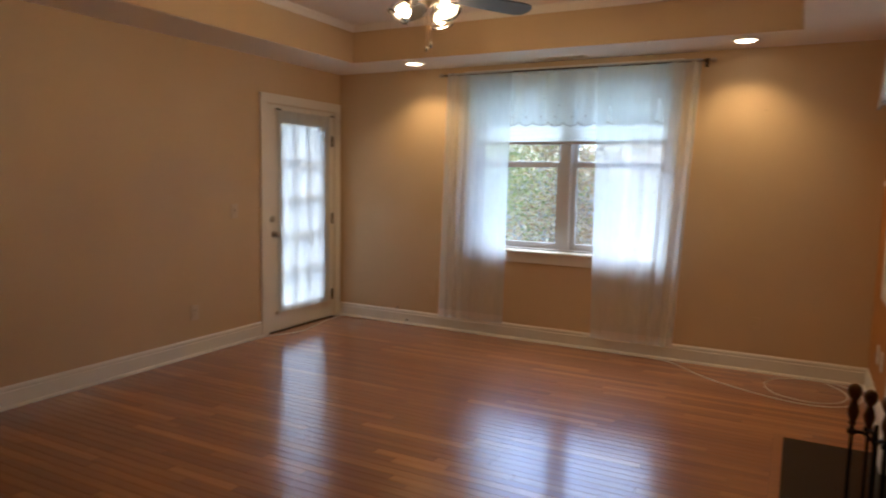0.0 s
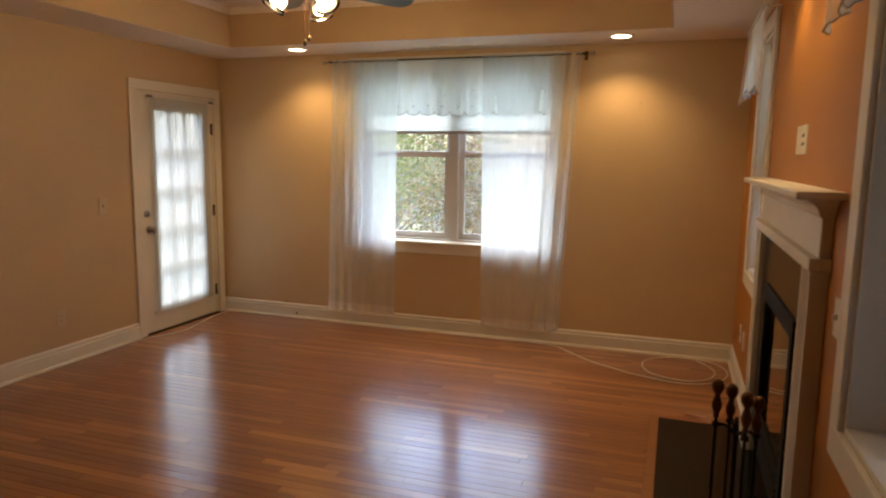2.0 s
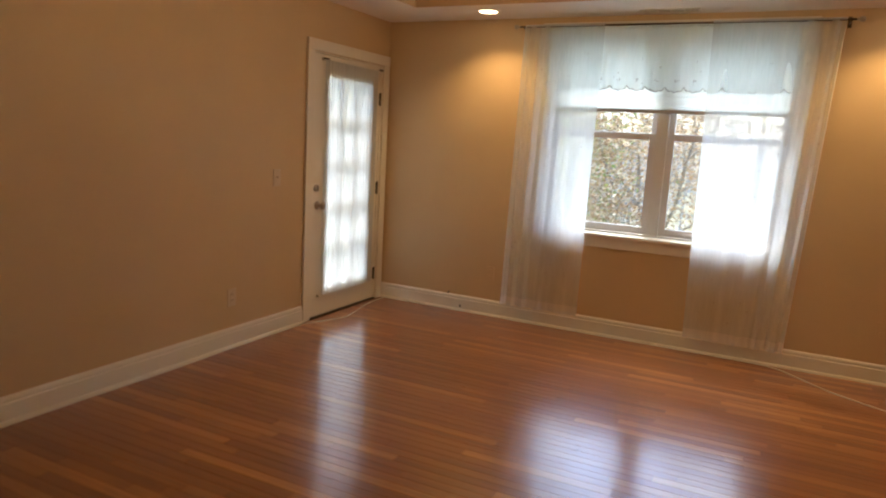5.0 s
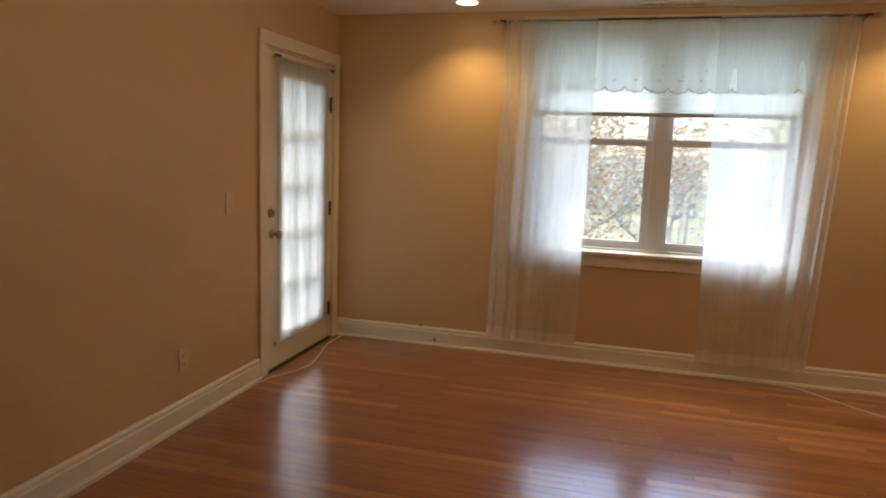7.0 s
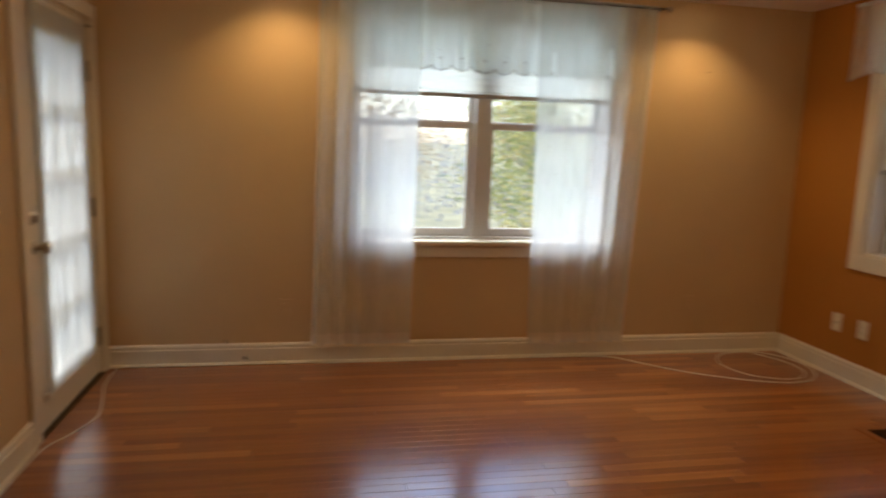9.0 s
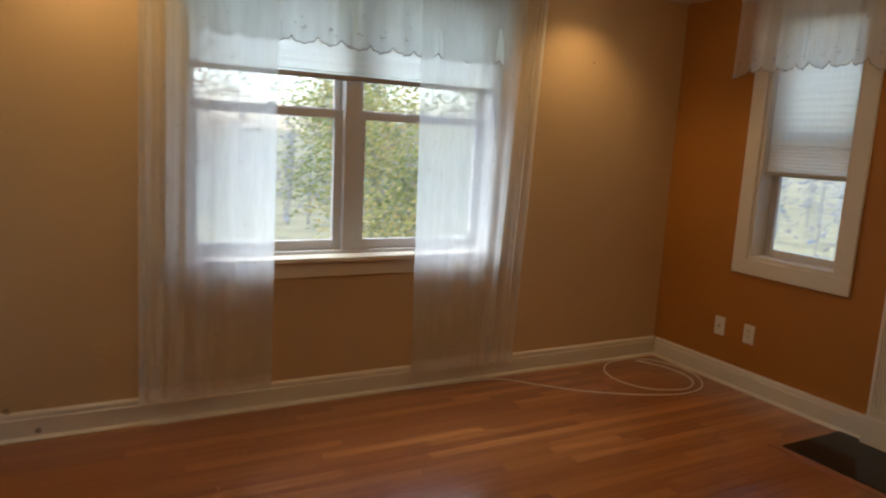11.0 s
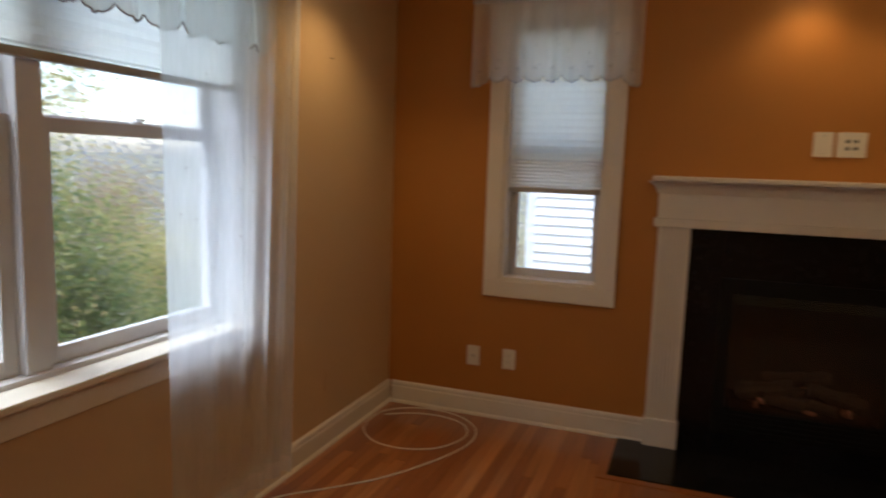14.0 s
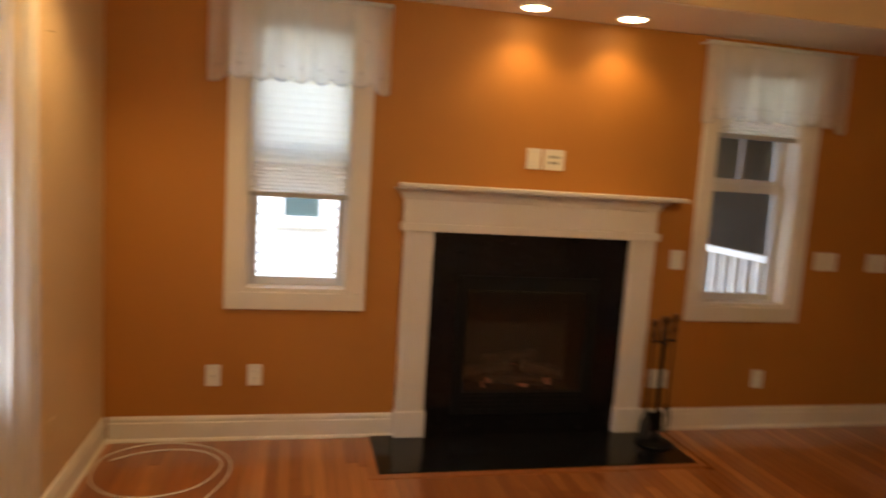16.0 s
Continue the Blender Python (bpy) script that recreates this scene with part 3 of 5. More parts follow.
def valance(place, axis, a0, a1, plane, out, z_top, z_bot, scallop, folds, seed, label, tails=0.0):
    """A short gathered curtain with a scalloped, embroidered edge; out is the way into the room."""
    rng = random.Random(seed)
    ob = thing("valance", place, label, "valance")
    bm, edge = bmesh.new(), bmesh.new()
    nx, nz = 220, 12
    ph = [rng.uniform(0, 6.28) for _ in range(4)]
    n_sc = max(1, round((a1 - a0) / scallop))
    def pt(u, f, lift=0.0):
        a = a0 + (a1 - a0) * u
        s = (u * n_sc) % 1.0
        dip = abs(math.sin(math.pi * s)) ** 0.7 + 0.25 * abs(math.sin(3 * math.pi * s))
        drop = 0.030 * dip
        if tails:
            e = min(u, 1 - u) * (a1 - a0)
            drop += tails * max(0.0, 1 - e / 0.10)
        z = z_top + (z_bot - drop + 0.03 - z_top) * f
        wob = (0.004 + 0.014 * f) * (math.sin(6.28 * folds * u + ph[0]) + 0.5 * math.sin(6.28 * folds * 1.7 * u + ph[1]))
        d = plane + out * (0.012 * f + wob + lift)
        return Vector((a, d, z)) if axis == "x" else Vector((d, a, z))
    grid = [[bm.verts.new(pt(i / nx, j / nz)) for i in range(nx + 1)] for j in range(nz + 1)]
    for p, q in zip(grid, grid[1:]):
        for i in range(nx):
            bm.faces.new((p[i], p[i + 1], q[i + 1], q[i]))
    wpart("cloth", bm, M_NARROWVALANCE if tails else M_VALANCE, ob, smooth=True)
    tube(edge, [pt(i / nx, 1.0, 0.001) for i in range(nx + 1)], 0.0032, 5)
    u, v = (Vector((1, 0, 0)) if axis == "x" else Vector((0, 1, 0))), Vector((0, 0, 1))
    for k in range(n_sc):
        c = pt((k + 0.5) / n_sc, 0.84, 0.003)
        stitch(edge, c, u, v, 0.022, rng)
        for _ in range(2):
            c2 = pt((k + rng.uniform(0.15, 0.85)) / n_sc, rng.uniform(0.45, 0.93), 0.003)
            stitch(edge, c2, u, v, 0.009, rng)
    wpart("embroidered_edge", edge, M_STITCH, ob, "grey stitched scallop edge with sprigs")
    pocket = bmesh.new()
    tube(pocket, [pt(0.0, 0.0), pt(1.0, 0.0)], 0.012, 8)
    wpart("rod_pocket", pocket, M_VALANCE, ob, smooth=True)
    return ob


valance((-2.65, W - 0.06, 2.30), "x", -3.06, -2.17, W - 0.06, -1, 2.325, 1.885, 0.125, 5, 5, "white scalloped cotton valance with embroidered sprigs")
valance((-1.75, W - 0.075, 2.30), "x", -2.28, -1.265, W - 0.078, -1, 2.325, 1.875, 0.125, 5, 6, "white scalloped cotton valance overlapping its neighbour")


# ---- narrow windows of the fireplace wall ----
def narrow_window(name, y0, y1, z0, z1, shade_bottom, dense_to, muntin, label):
    ob = thing(name, (R + 0.08, (y0 + y1) / 2, z0), label, "window", kind="structure")
    wpart("jamb", B((R - 0.002, R + T, y0, y0 + 0.018, z0, z1), (R - 0.002, R + T, y1 - 0.018, y1, z0, z1),
                    (R - 0.002, R + T, y0 + 0.018, y1 - 0.018, z1 - 0.018, z1), (R - 0.002, R + T + 0.02, y0 + 0.018, y1 - 0.018, z0, z0 + 0.02)), M_TRIM, ob)
    c = 0.095
    for bxs in ((R - 0.02, R - 0.001, y0 - c, y0, z0, z1), (R - 0.02, R - 0.001, y1, y1 + c, z0, z1),
                (R - 0.02, R - 0.001, y0 - c, y1 + c, z0 - c, z0), (R - 0.022, R - 0.001, y0 - c, y1 + c, z1, z1 + c)):
        wpart("casing", B(bxs, bevel=0.005), M_TRIM, ob)
    a, b = y0 + 0.018, y1 - 0.018
    sash("lower_sash", ob, "y", R + 0.115, 0.03, a, b, z0 + 0.02, 1.56, 0.045, 0.045, 0.05)
    sash("upper_sash", ob, "y", R + 0.148, 0.03, a, b, 1.535, z1 - 0.018, 0.04, 0.06, 0.045, muntin)
    honeycomb_shade((R + 0.05, (y0 + y1) / 2, shade_bottom), "y", y0 + 0.024, y1 - 0.024, R + 0.045, 1, z1 - 0.055, shade_bottom, dense_to,
                    "off-white honeycomb shade partly lowered in the narrow window")
    return ob


narrow_window("window_2", *W2, 1.335, 1.52, 0, "tall narrow white window with flat cream casing")
narrow_window("window_3", *W3, 1.84, 1.95, 1, "tall narrow white window overlooking the porch rail")
valance((R - 0.085, 5.335, 2.36), "y", 4.89, 5.80, R - 0.085, -1, 2.36, 1.935, 0.10, 6, 11, "white scalloped valance over the narrow window beside the hearth", tails=0.045)
valance((R - 0.085, 2.56, 2.37), "y", 2.06, 3.05, R - 0.085, -1, 2.37, 1.935, 0.10, 6, 12, "white scalloped valance over the porch-side narrow window", tails=0.045)
for ya, yb, zz in ((4.89, 5.80, 2.36), (2.06, 3.05, 2.37)):
    rd = thing("valance_rod", (R - 0.085, (ya + yb) / 2, zz), "slim curved white rod carrying the valance", "curtain rod")
    bm = bmesh.new()
    tube(bm, [(R - 0.001, ya + 0.012, zz), (R - 0.06, ya + 0.012, zz), (R - 0.085, ya + 0.03, zz), (R - 0.085, yb - 0.03, zz), (R - 0.06, yb - 0.012, zz), (R - 0.001, yb - 0.012, zz)], 0.006, 8)
    wpart("rod", bm, M_PLATE, rd)

# ---- glazed door in the west wall ----
door = thing("door_1", (L - 0.03, 5.72, 0.0), "white glazed door, shut, with a gathered sheer over its panes", "door", kind="structure")
dy0, dy1 = 5.262, 6.178
gy0, gy1, gz0, gz1 = 5.44, 6.03, 0.235, 1.885
dx0, dx1 = L - 0.052, L - 0.010
wpart("slab", B((dx0, dx1, dy0, gy0, 0.012, 2.03), (dx0, dx1, gy1, dy1, 0.012, 2.03), (dx0, dx1, gy0, gy1, 0.012, gz0), (dx0, dx1, gy0, gy1, gz1, 2.03)), M_TRIM, door)
wpart("glazing_bead", B((dx1 - 0.004, dx1 + 0.006, gy0 - 0.02, gy0, gz0 - 0.02, gz1 + 0.02), (dx1 - 0.004, dx1 + 0.006, gy1, gy1 + 0.02, gz0 - 0.02, gz1 + 0.02),
                        (dx1 - 0.004, dx1 + 0.005, gy0, gy1, gz0 - 0.02, gz0), (dx1 - 0.004, dx1 + 0.005, gy0, gy1, gz1, gz1 + 0.02), bevel=0.002), M_TRIM, door)
pn = wpart("pane", B((dx0 + 0.018, dx0 + 0.022, gy0 - 0.01, gy1 + 0.01, gz0 - 0.01, gz1 + 0.01)), M_GLASS, door)
pn.visible_shadow = False
for k in range(1, 5):
    z = gz0 + (gz1 - gz0) * k / 5
    wpart("muntin", B((dx0 + 0.008, dx1 - 0.006, gy0, gy1, z - 0.011, z + 0.011), bevel=0.003), M_TRIM, door)
for k in range(1, 3):
    y = gy0 + (gy1 - gy0) * k / 3
    wpart("muntin", B((dx0 + 0.010, dx1 - 0.008, y - 0.010, y + 0.010, gz0, gz1), bevel=0.003), M_TRIM, door)
wpart("jamb", B((L - T, L - 0.002, DOOR[0], dy0 - 0.003, 0, 2.04), (L - T, L - 0.002, dy1 + 0.003, DOOR[1], 0, 2.04), (L - T, L - 0.002, dy0 - 0.003, dy1 + 0.003, 2.033, 2.04)), M_TRIM, door)
for bxs in ((L + 0.001, L + 0.019, 5.155, 5.240, 0, 2.045), (L + 0.001, L + 0.019, 6.203, 6.284, 0, 2.045), (L + 0.001, L + 0.021, 5.155, 6.284, 2.045, 2.125)):
    wpart("casing", B(bxs, bevel=0.004), M_TRIM, door)
wpart("threshold", B((L - T, L + 0.012, dy0 - 0.02, dy1 + 0.02, -0.012, 0.011), bevel=0.004), M_BRONZE, door, "dark metal threshold")
for z in (1.76, 1.0, 0.235):
    h = wpart("hinge", B((dx1, dx1 + 0.004, dy1 - 0.012, dy1 + 0.012, z - 0.05, z + 0.05)), M_BRONZE, door, "dark bronze hinge")
    bm = bmesh.new()
    lathe(bm, [(0.004, -0.056), (0.0075, -0.05), (0.0075, 0.05), (0.004, 0.056)], (dx1 + 0.008, dy1 + 0.002, z), 10)
    wpart("pin", bm, M_BRONZE, h)
knob = bmesh.new()
lathe(knob, [(0.032, 0.0), (0.032, 0.006), (0.016, 0.012), (0.013, 0.03), (0.02, 0.038), (0.028, 0.05), (0.028, 0.06), (0.018, 0.068), (0.004, 0.07)], (dx1, 5.335, 0.895), 18, "x")
wpart("door_knob", knob, M_NICKEL, door, "round satin nickel knob", smooth=True)
bolt = bmesh.new()
lathe(bolt, [(0.03, 0.0), (0.03, 0.008), (0.024, 0.014), (0.012, 0.016)], (dx1, 5.315, 1.03), 18, "x")
box(bolt, dx1 + 0.014, dx1 + 0.03, 5.310, 5.320, 1.012, 1.048, 0.003)
wpart("deadbolt", bolt, M_NICKEL, door, "satin nickel deadbolt turn")


def door_sheer():
    ob = thing("door_curtain", (L + 0.012, 5.735, 2.0), "white gathered sheer stretched over the door glass", "curtain")
    rng = random.Random(21)
    ph = [rng.uniform(0, 6.28) for _ in range(5)]
    bm = bmesh.new()
    ny, nz = 150, 20
    rows = []
    for j in range(nz + 1):
        z = 2.0 - 1.83 * j / nz
        rows.append([bm.verts.new((L + 0.012 + 0.006 * math.sin(6.28 * 17 * i / ny + ph[0] + 0.5 * math.sin(j * 0.4)) + 0.003 * math.sin(6.28 * 41 * i / ny + ph[1]),
                                   5.375 + 0.735 * i / ny + 0.006 * math.sin(j * 0.5 + ph[2] + i * 0.2), z)) for i in range(ny + 1)])
    for p, q in zip(rows, rows[1:]):
        for i in range(ny):
            bm.faces.new((p[i], p[i + 1], q[i + 1], q[i]))
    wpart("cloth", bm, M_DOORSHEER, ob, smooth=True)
    for y in (5.352, 6.128):
        tip = bmesh.new()
        lathe(tip, [(0.005, -0.03), (0.0075, -0.026), (0.0075, 0.026), (0.004, 0.032)], (L + 0.02, y + 0.02, 1.998), 10, "y")
        wpart("rod_tip", tip, M_BRONZE, ob, "dark metal rod end")
    for z in (1.995, 0.175):
        rb = bmesh.new()
        tube(rb, [(L + 0.012, 5.355, z), (L + 0.012, 6.13, z)], 0.005, 8)
        r_ = wpart("rod", rb, M_TRIM, ob)
        for y in (5.36, 6.125):
            wpart("bracket", B((L - 0.010, L + 0.016, y - 0.008, y + 0.008, z - 0.012, z + 0.012), bevel=0.002), M_TRIM, r_)
    return ob


door_sheer()

# ---- fireplace ----
fp = thing("fireplace", (R - 0.05, 4.0, 0.0), "cream painted mantel round a black granite gas fireplace", "fireplace")
FX = 0.08
for ya, yb in ((4.597, 4.757), (3.245, 3.406)):
    bm = bmesh.new()
    prof = [(R - 0.001, ya), (FX - 0.001, ya)]
    n, m0 = 7, 0.016
    for k in range(n):
        a = ya + m0 + (yb - ya - 2 * m0) * k / n
        w = (yb - ya - 2 * m0) / n
        prof += [(FX - 0.001, a + w * 0.12), (FX + 0.006, a + w * 0.3), (FX + 0.0085, a + w * 0.5), (FX + 0.006, a + w * 0.7), (FX - 0.001, a + w * 0.88)]
    prof += [(FX - 0.001, yb), (R - 0.001, yb)]
    lo, hi = [bm.verts.new((u, v, 0.16)) for u, v in prof], [bm.verts.new((u, v, 1.19)) for u, v in prof]
    for i in range(len(prof)):
        q = (i + 1) % len(prof)
        bm.faces.new((lo[i], lo[q], hi[q], hi[i]))
    bm.faces.new(lo[::-1])
    bm.faces.new(hi)
    wpart("fluted_leg", bm, M_TRIM, fp)
    wpart("plinth", B((FX - 0.014, R - 0.001, ya - 0.008, yb + 0.008, 0.009, 0.16), bevel=0.004), M_TRIM, fp)
wpart("frieze", B((0.098, R - 0.001, 3.235, 4.767, 1.19, 1.40), bevel=0.003), M_TRIM, fp)
bm = B((0.068, 0.097, 3.222, 4.780, 1.192, 1.236), bevel=0.004)
wpart("frieze_band", bm, M_TRIM, fp)
for ya, yb in ((3.222, 3.2345), (4.7675, 4.780)):
    wpart("band_return", B((0.0975, R - 0.001, ya, yb, 1.1925, 1.2355), bevel=0.002), M_TRIM, fp)
cv = bmesh.new()
prof = [(0.0, 0.005, 1.365), (0.0, 0.009, 1.372), (0.0, 0.014, 1.386), (0.0, 0.026, 1.404), (0.0, 0.042, 1.416), (0.0, 0.048, 1.419), (0.0, 0.048, 1.4268)]
rings = [[cv.verts.new(p) for p in ((R - 0.001, 3.235 - k, z), (0.098 - k, 3.235 - k, z), (0.098 - k, 4.767 + k, z), (R - 0.001, 4.767 + k, z))] for _, k, z in prof]
for p, q in zip(rings, rings[1:]):
    for i in range(4):
        cv.faces.new((p[i], p[(i + 1) % 4], q[(i + 1) % 4], q[i]))
cv.faces.new(rings[0])
cv.faces.new(rings[-1])
wpart("cove_moulding", cv, M_TRIM, fp)
wpart("mantel_shelf", B((-0.004, R - 0.001, 3.095, 4.798, 1.429, 1.454), bevel=0.006), M_TRIM, fp)
OY0, OY1, OZ0, OZ1 = 3.575, 4.43, 0.13, 0.95
wpart("granite_side", B((0.104, R - 0.001, OY1, 4.597, 0.009, 1.19), bevel=0.001), M_GRANITE, fp)
wpart("granite_side", B((0.104, R - 0.001, 3.406, OY0, 0.009, 1.19), bevel=0.001), M_GRANITE, fp)
wpart("granite_head", B((0.104, R - 0.001, OY0 + 0.001, OY1 - 0.001, OZ1, 1.19), bevel=0.001), M_GRANITE, fp)
wpart("granite_foot", B((0.104, R - 0.001, OY0 + 0.001, OY1 - 0.001, 0.009, OZ0), bevel=0.001), M_GRANITE, fp)
wpart("firebox", B((R + 0.02, R + 0.45, OY1 + 0.03, OY1 + 0.05, 0.08, 0.99), (R + 0.02, R + 0.45, OY0 - 0.05, OY0 - 0.03, 0.08, 0.99),
                   (R + 0.45, R + 0.47, OY0 - 0.05, OY1 + 0.05, 0.08, 0.99), (R + 0.02, R + 0.45, OY0 - 0.03, OY1 + 0.03, 0.08, 0.10), (R + 0.02, R + 0.45, OY0 - 0.03, OY1 + 0.03, 0.97, 0.99)), M_FIREBRICK, fp)
bm = bmesh.new()
loops = []
for x, g in ((0.13, 0), (0.096, 0), (0.096, 1), (0.13, 1)):
    a = (OY0 + 0.001, OY1 - 0.001, OZ0 + 0.001, OZ1 - 0.001) if g == 0 else (OY0 + 0.06, OY1 - 0.06, OZ0 + 0.13, OZ1 - 0.08)
    loops.append([bm.verts.new(p) for p in ((x, a[0], a[2]), (x, a[1], a[2]), (x, a[1], a[3]), (x, a[0], a[3]))])
for p, q in zip(loops, loops[1:] + loops[:1]):
    for i in range(4):
        bm.faces.new((p[i], p[(i + 1) % 4], q[(i + 1) % 4], q[i]))
wpart("metal_surround", bm, M_IRON, fp)
for k in range(4):
    wpart("louver", B((0.090, 0.0975, OY0 + 0.07, OY1 - 0.07, OZ0 + 0.022 + 0.026 * k, OZ0 + 0.034 + 0.026 * k), bevel=0.002), M_IRON, fp)
fg = wpart("glass_front", B((0.120, 0.124, OY0 + 0.05, OY1 - 0.05, OZ0 + 0.12, OZ1 - 0.07)), M_GLASS, fp)
fg.visible_shadow = False
rng = random.Random(4)
for (lx, ly, lz, tilt, ln, r) in ((0.33, 4.0, 0.30, 0.05, 0.56, 0.05), (0.25, 4.17, 0.34, 0.45, 0.30, 0.042), (0.25, 3.83, 0.34, -0.5, 0.30, 0.042), (0.22, 4.0, 0.29, -0.12, 0.34, 0.036), (0.3, 4.02, 0.41, 0.3, 0.34, 0.034)):
    bm = bmesh.new()
    pts = []
    for k in range(8):
        s = (k / 7 - 0.5) * ln
        pts.append((R + lx - 0.1 + 0.12 * tilt * s / ln + rng.uniform(-0.006, 0.006), ly + s * math.cos(tilt), lz - s * math.sin(tilt) * 0.55 + rng.uniform(-0.006, 0.006)))
    tube(bm, pts, [r * rng.uniform(0.82, 1.12) for _ in pts], 9)
    wpart("ceramic_log", bm, M_LOG, fp)
for k in range(16):
    bm = bmesh.new()
    c = (R + rng.uniform(0.06, 0.3), rng.uniform(3.72, 4.28), 0.262 + rng.uniform(-0.01, 0.05))
    sz = rng.uniform(0.018, 0.042)
    bmesh.ops.create_icosphere(bm, subdivisions=1, radius=sz, matrix=pose(*c, rng.uniform(0, 90), rng.uniform(0, 90), 0) @ Matrix.Diagonal((1, 1.3, 0.7, 1)))
    wpart("ember", bm, M_EMBER, fp)
wpart("burner_tray", B((R + 0.03, R + 0.40, 3.66, 4.34, 0.10, 0.245), bevel=0.006), M_IRON, fp)

structure("hearth_slab", B((-0.365, R - 0.001, 3.12, 4.895, -0.02, 0.009), bevel=0.002), M_GRANITE, "polished black granite hearth laid flush with the floor", "hearth")
structure("trim_hearth_border", B((-0.415, -0.366, 3.07, 4.945, -0.02, 0.0035), (-0.365, R - 0.03, 4.8955, 4.945, -0.02, 0.0035), (-0.365, R - 0.03, 3.07, 3.1195, -0.02, 0.0035), bevel=0.001), M_BOARD, "oak border strip round the hearth", "trim")

# ---- fireplace tool set ----
TXC, TYC = -0.105, 3.236
ts = thing("fireplace_tool_set", (TXC, TYC, 0.009), "black iron fireplace tool stand with brass-knobbed tools on the hearth", "fireplace tools")
bm = bmesh.new()
lathe(bm, [(0.095, 0.009), (0.105, 0.013), (0.105, 0.02), (0.085, 0.026), (0.05, 0.034), (0.02, 0.042), (0.011, 0.06)], (TXC, TYC, 0), 24)
wpart("base", bm, M_IRON, ts, smooth=True)
bm = bmesh.new()
lathe(bm, [(0.008, 0.04), (0.008, 0.20), (0.012, 0.21), (0.008, 0.22), (0.008, 0.60), (0.012, 0.61), (0.008, 0.63), (0.006, 0.67)], (TXC, TYC, 0), 12)
wpart("post", bm, M_IRON, ts, smooth=True)
spots = [(-0.065, 0.03), (-0.015, 0.075), (0.02, -0.075), (0.06, -0.03)]
bm = bmesh.new()
for sx, sy in spots:
    tube(bm, smooth_line([(TXC, TYC, 0.605), (TXC + sx * 0.5, TYC + sy * 0.5, 0.632), (TXC + sx, TYC + sy, 0.625)], 6), 0.0055, 8)
    bmesh.ops.create_cone(bm, cap_ends=True, segments=12, radius1=0.013, radius2=0.013, depth=0.014, matrix=pose(TXC + sx, TYC + sy, 0.628))
wpart("hook_bracket", bm, M_IRON, ts)
for k, (sx, sy) in enumerate(spots):
    X, Y, top = TXC + sx, TYC + sy, 0.79 if k % 2 == 0 else 0.765
    bm = bmesh.new()
    tube(bm, [(X, Y, 0.10), (X, Y, 0.66)], 0.0055, 8)
    tool = wpart(("poker", "brush", "tongs", "shovel")[k], bm, M_IRON, ts)
    hb = bmesh.new()
    lathe(hb, [(0.006, 0.64), (0.012, 0.645), (0.009, 0.655), (0.016, 0.675), (0.018, 0.69), (0.011, 0.715), (0.008, 0.725), (0.013, 0.73), (0.0195, 0.743), (0.0215, 0.755), (0.0195, 0.768), (0.012, 0.777), (0.003, 0.781)],
          (X, Y, top - 0.781), 14)
    wpart("handle", hb, M_BRASS, tool, "turned aged brass handle", smooth=True)
    e = bmesh.new()
    if k == 0:
        tube(e, smooth_line([(X, Y, 0.12), (X, Y, 0.07), (X - 0.02, Y + 0.015, 0.085), (X - 0.03, Y + 0.02, 0.11)], 5), 0.005, 8)
        wpart("hook_tip", e, M_IRON, tool)
    elif k == 1:
        lathe(e, [(0.012, 0.05), (0.034, 0.055), (0.036, 0.09), (0.03, 0.15), (0.014, 0.19), (0.008, 0.22)], (X, Y, 0), 14)
        wpart("bristles", e, M_DARKSLOT, tool, "black bristle brush head")
    elif k == 2:
        for d in (-1, 1):
            tube(e, smooth_line([(X, Y, 0.25), (X, Y + d * 0.022, 0.19), (X, Y + d * 0.026, 0.12), (X, Y + d * 0.004, 0.07)], 5), 0.0045, 8)
        wpart("jaws", e, M_IRON, tool)
    else:
        box(e, X - 0.006, X + 0.002, Y - 0.045, Y + 0.045, 0.06, 0.18, 0.004)
        box(e, X + 0.002, X + 0.02, Y - 0.045, Y - 0.039, 0.06, 0.17, 0.002)
        box(e, X + 0.002, X + 0.02, Y + 0.039, Y + 0.045, 0.06, 0.17, 0.002)
        wpart("pan", e, M_IRON, tool)


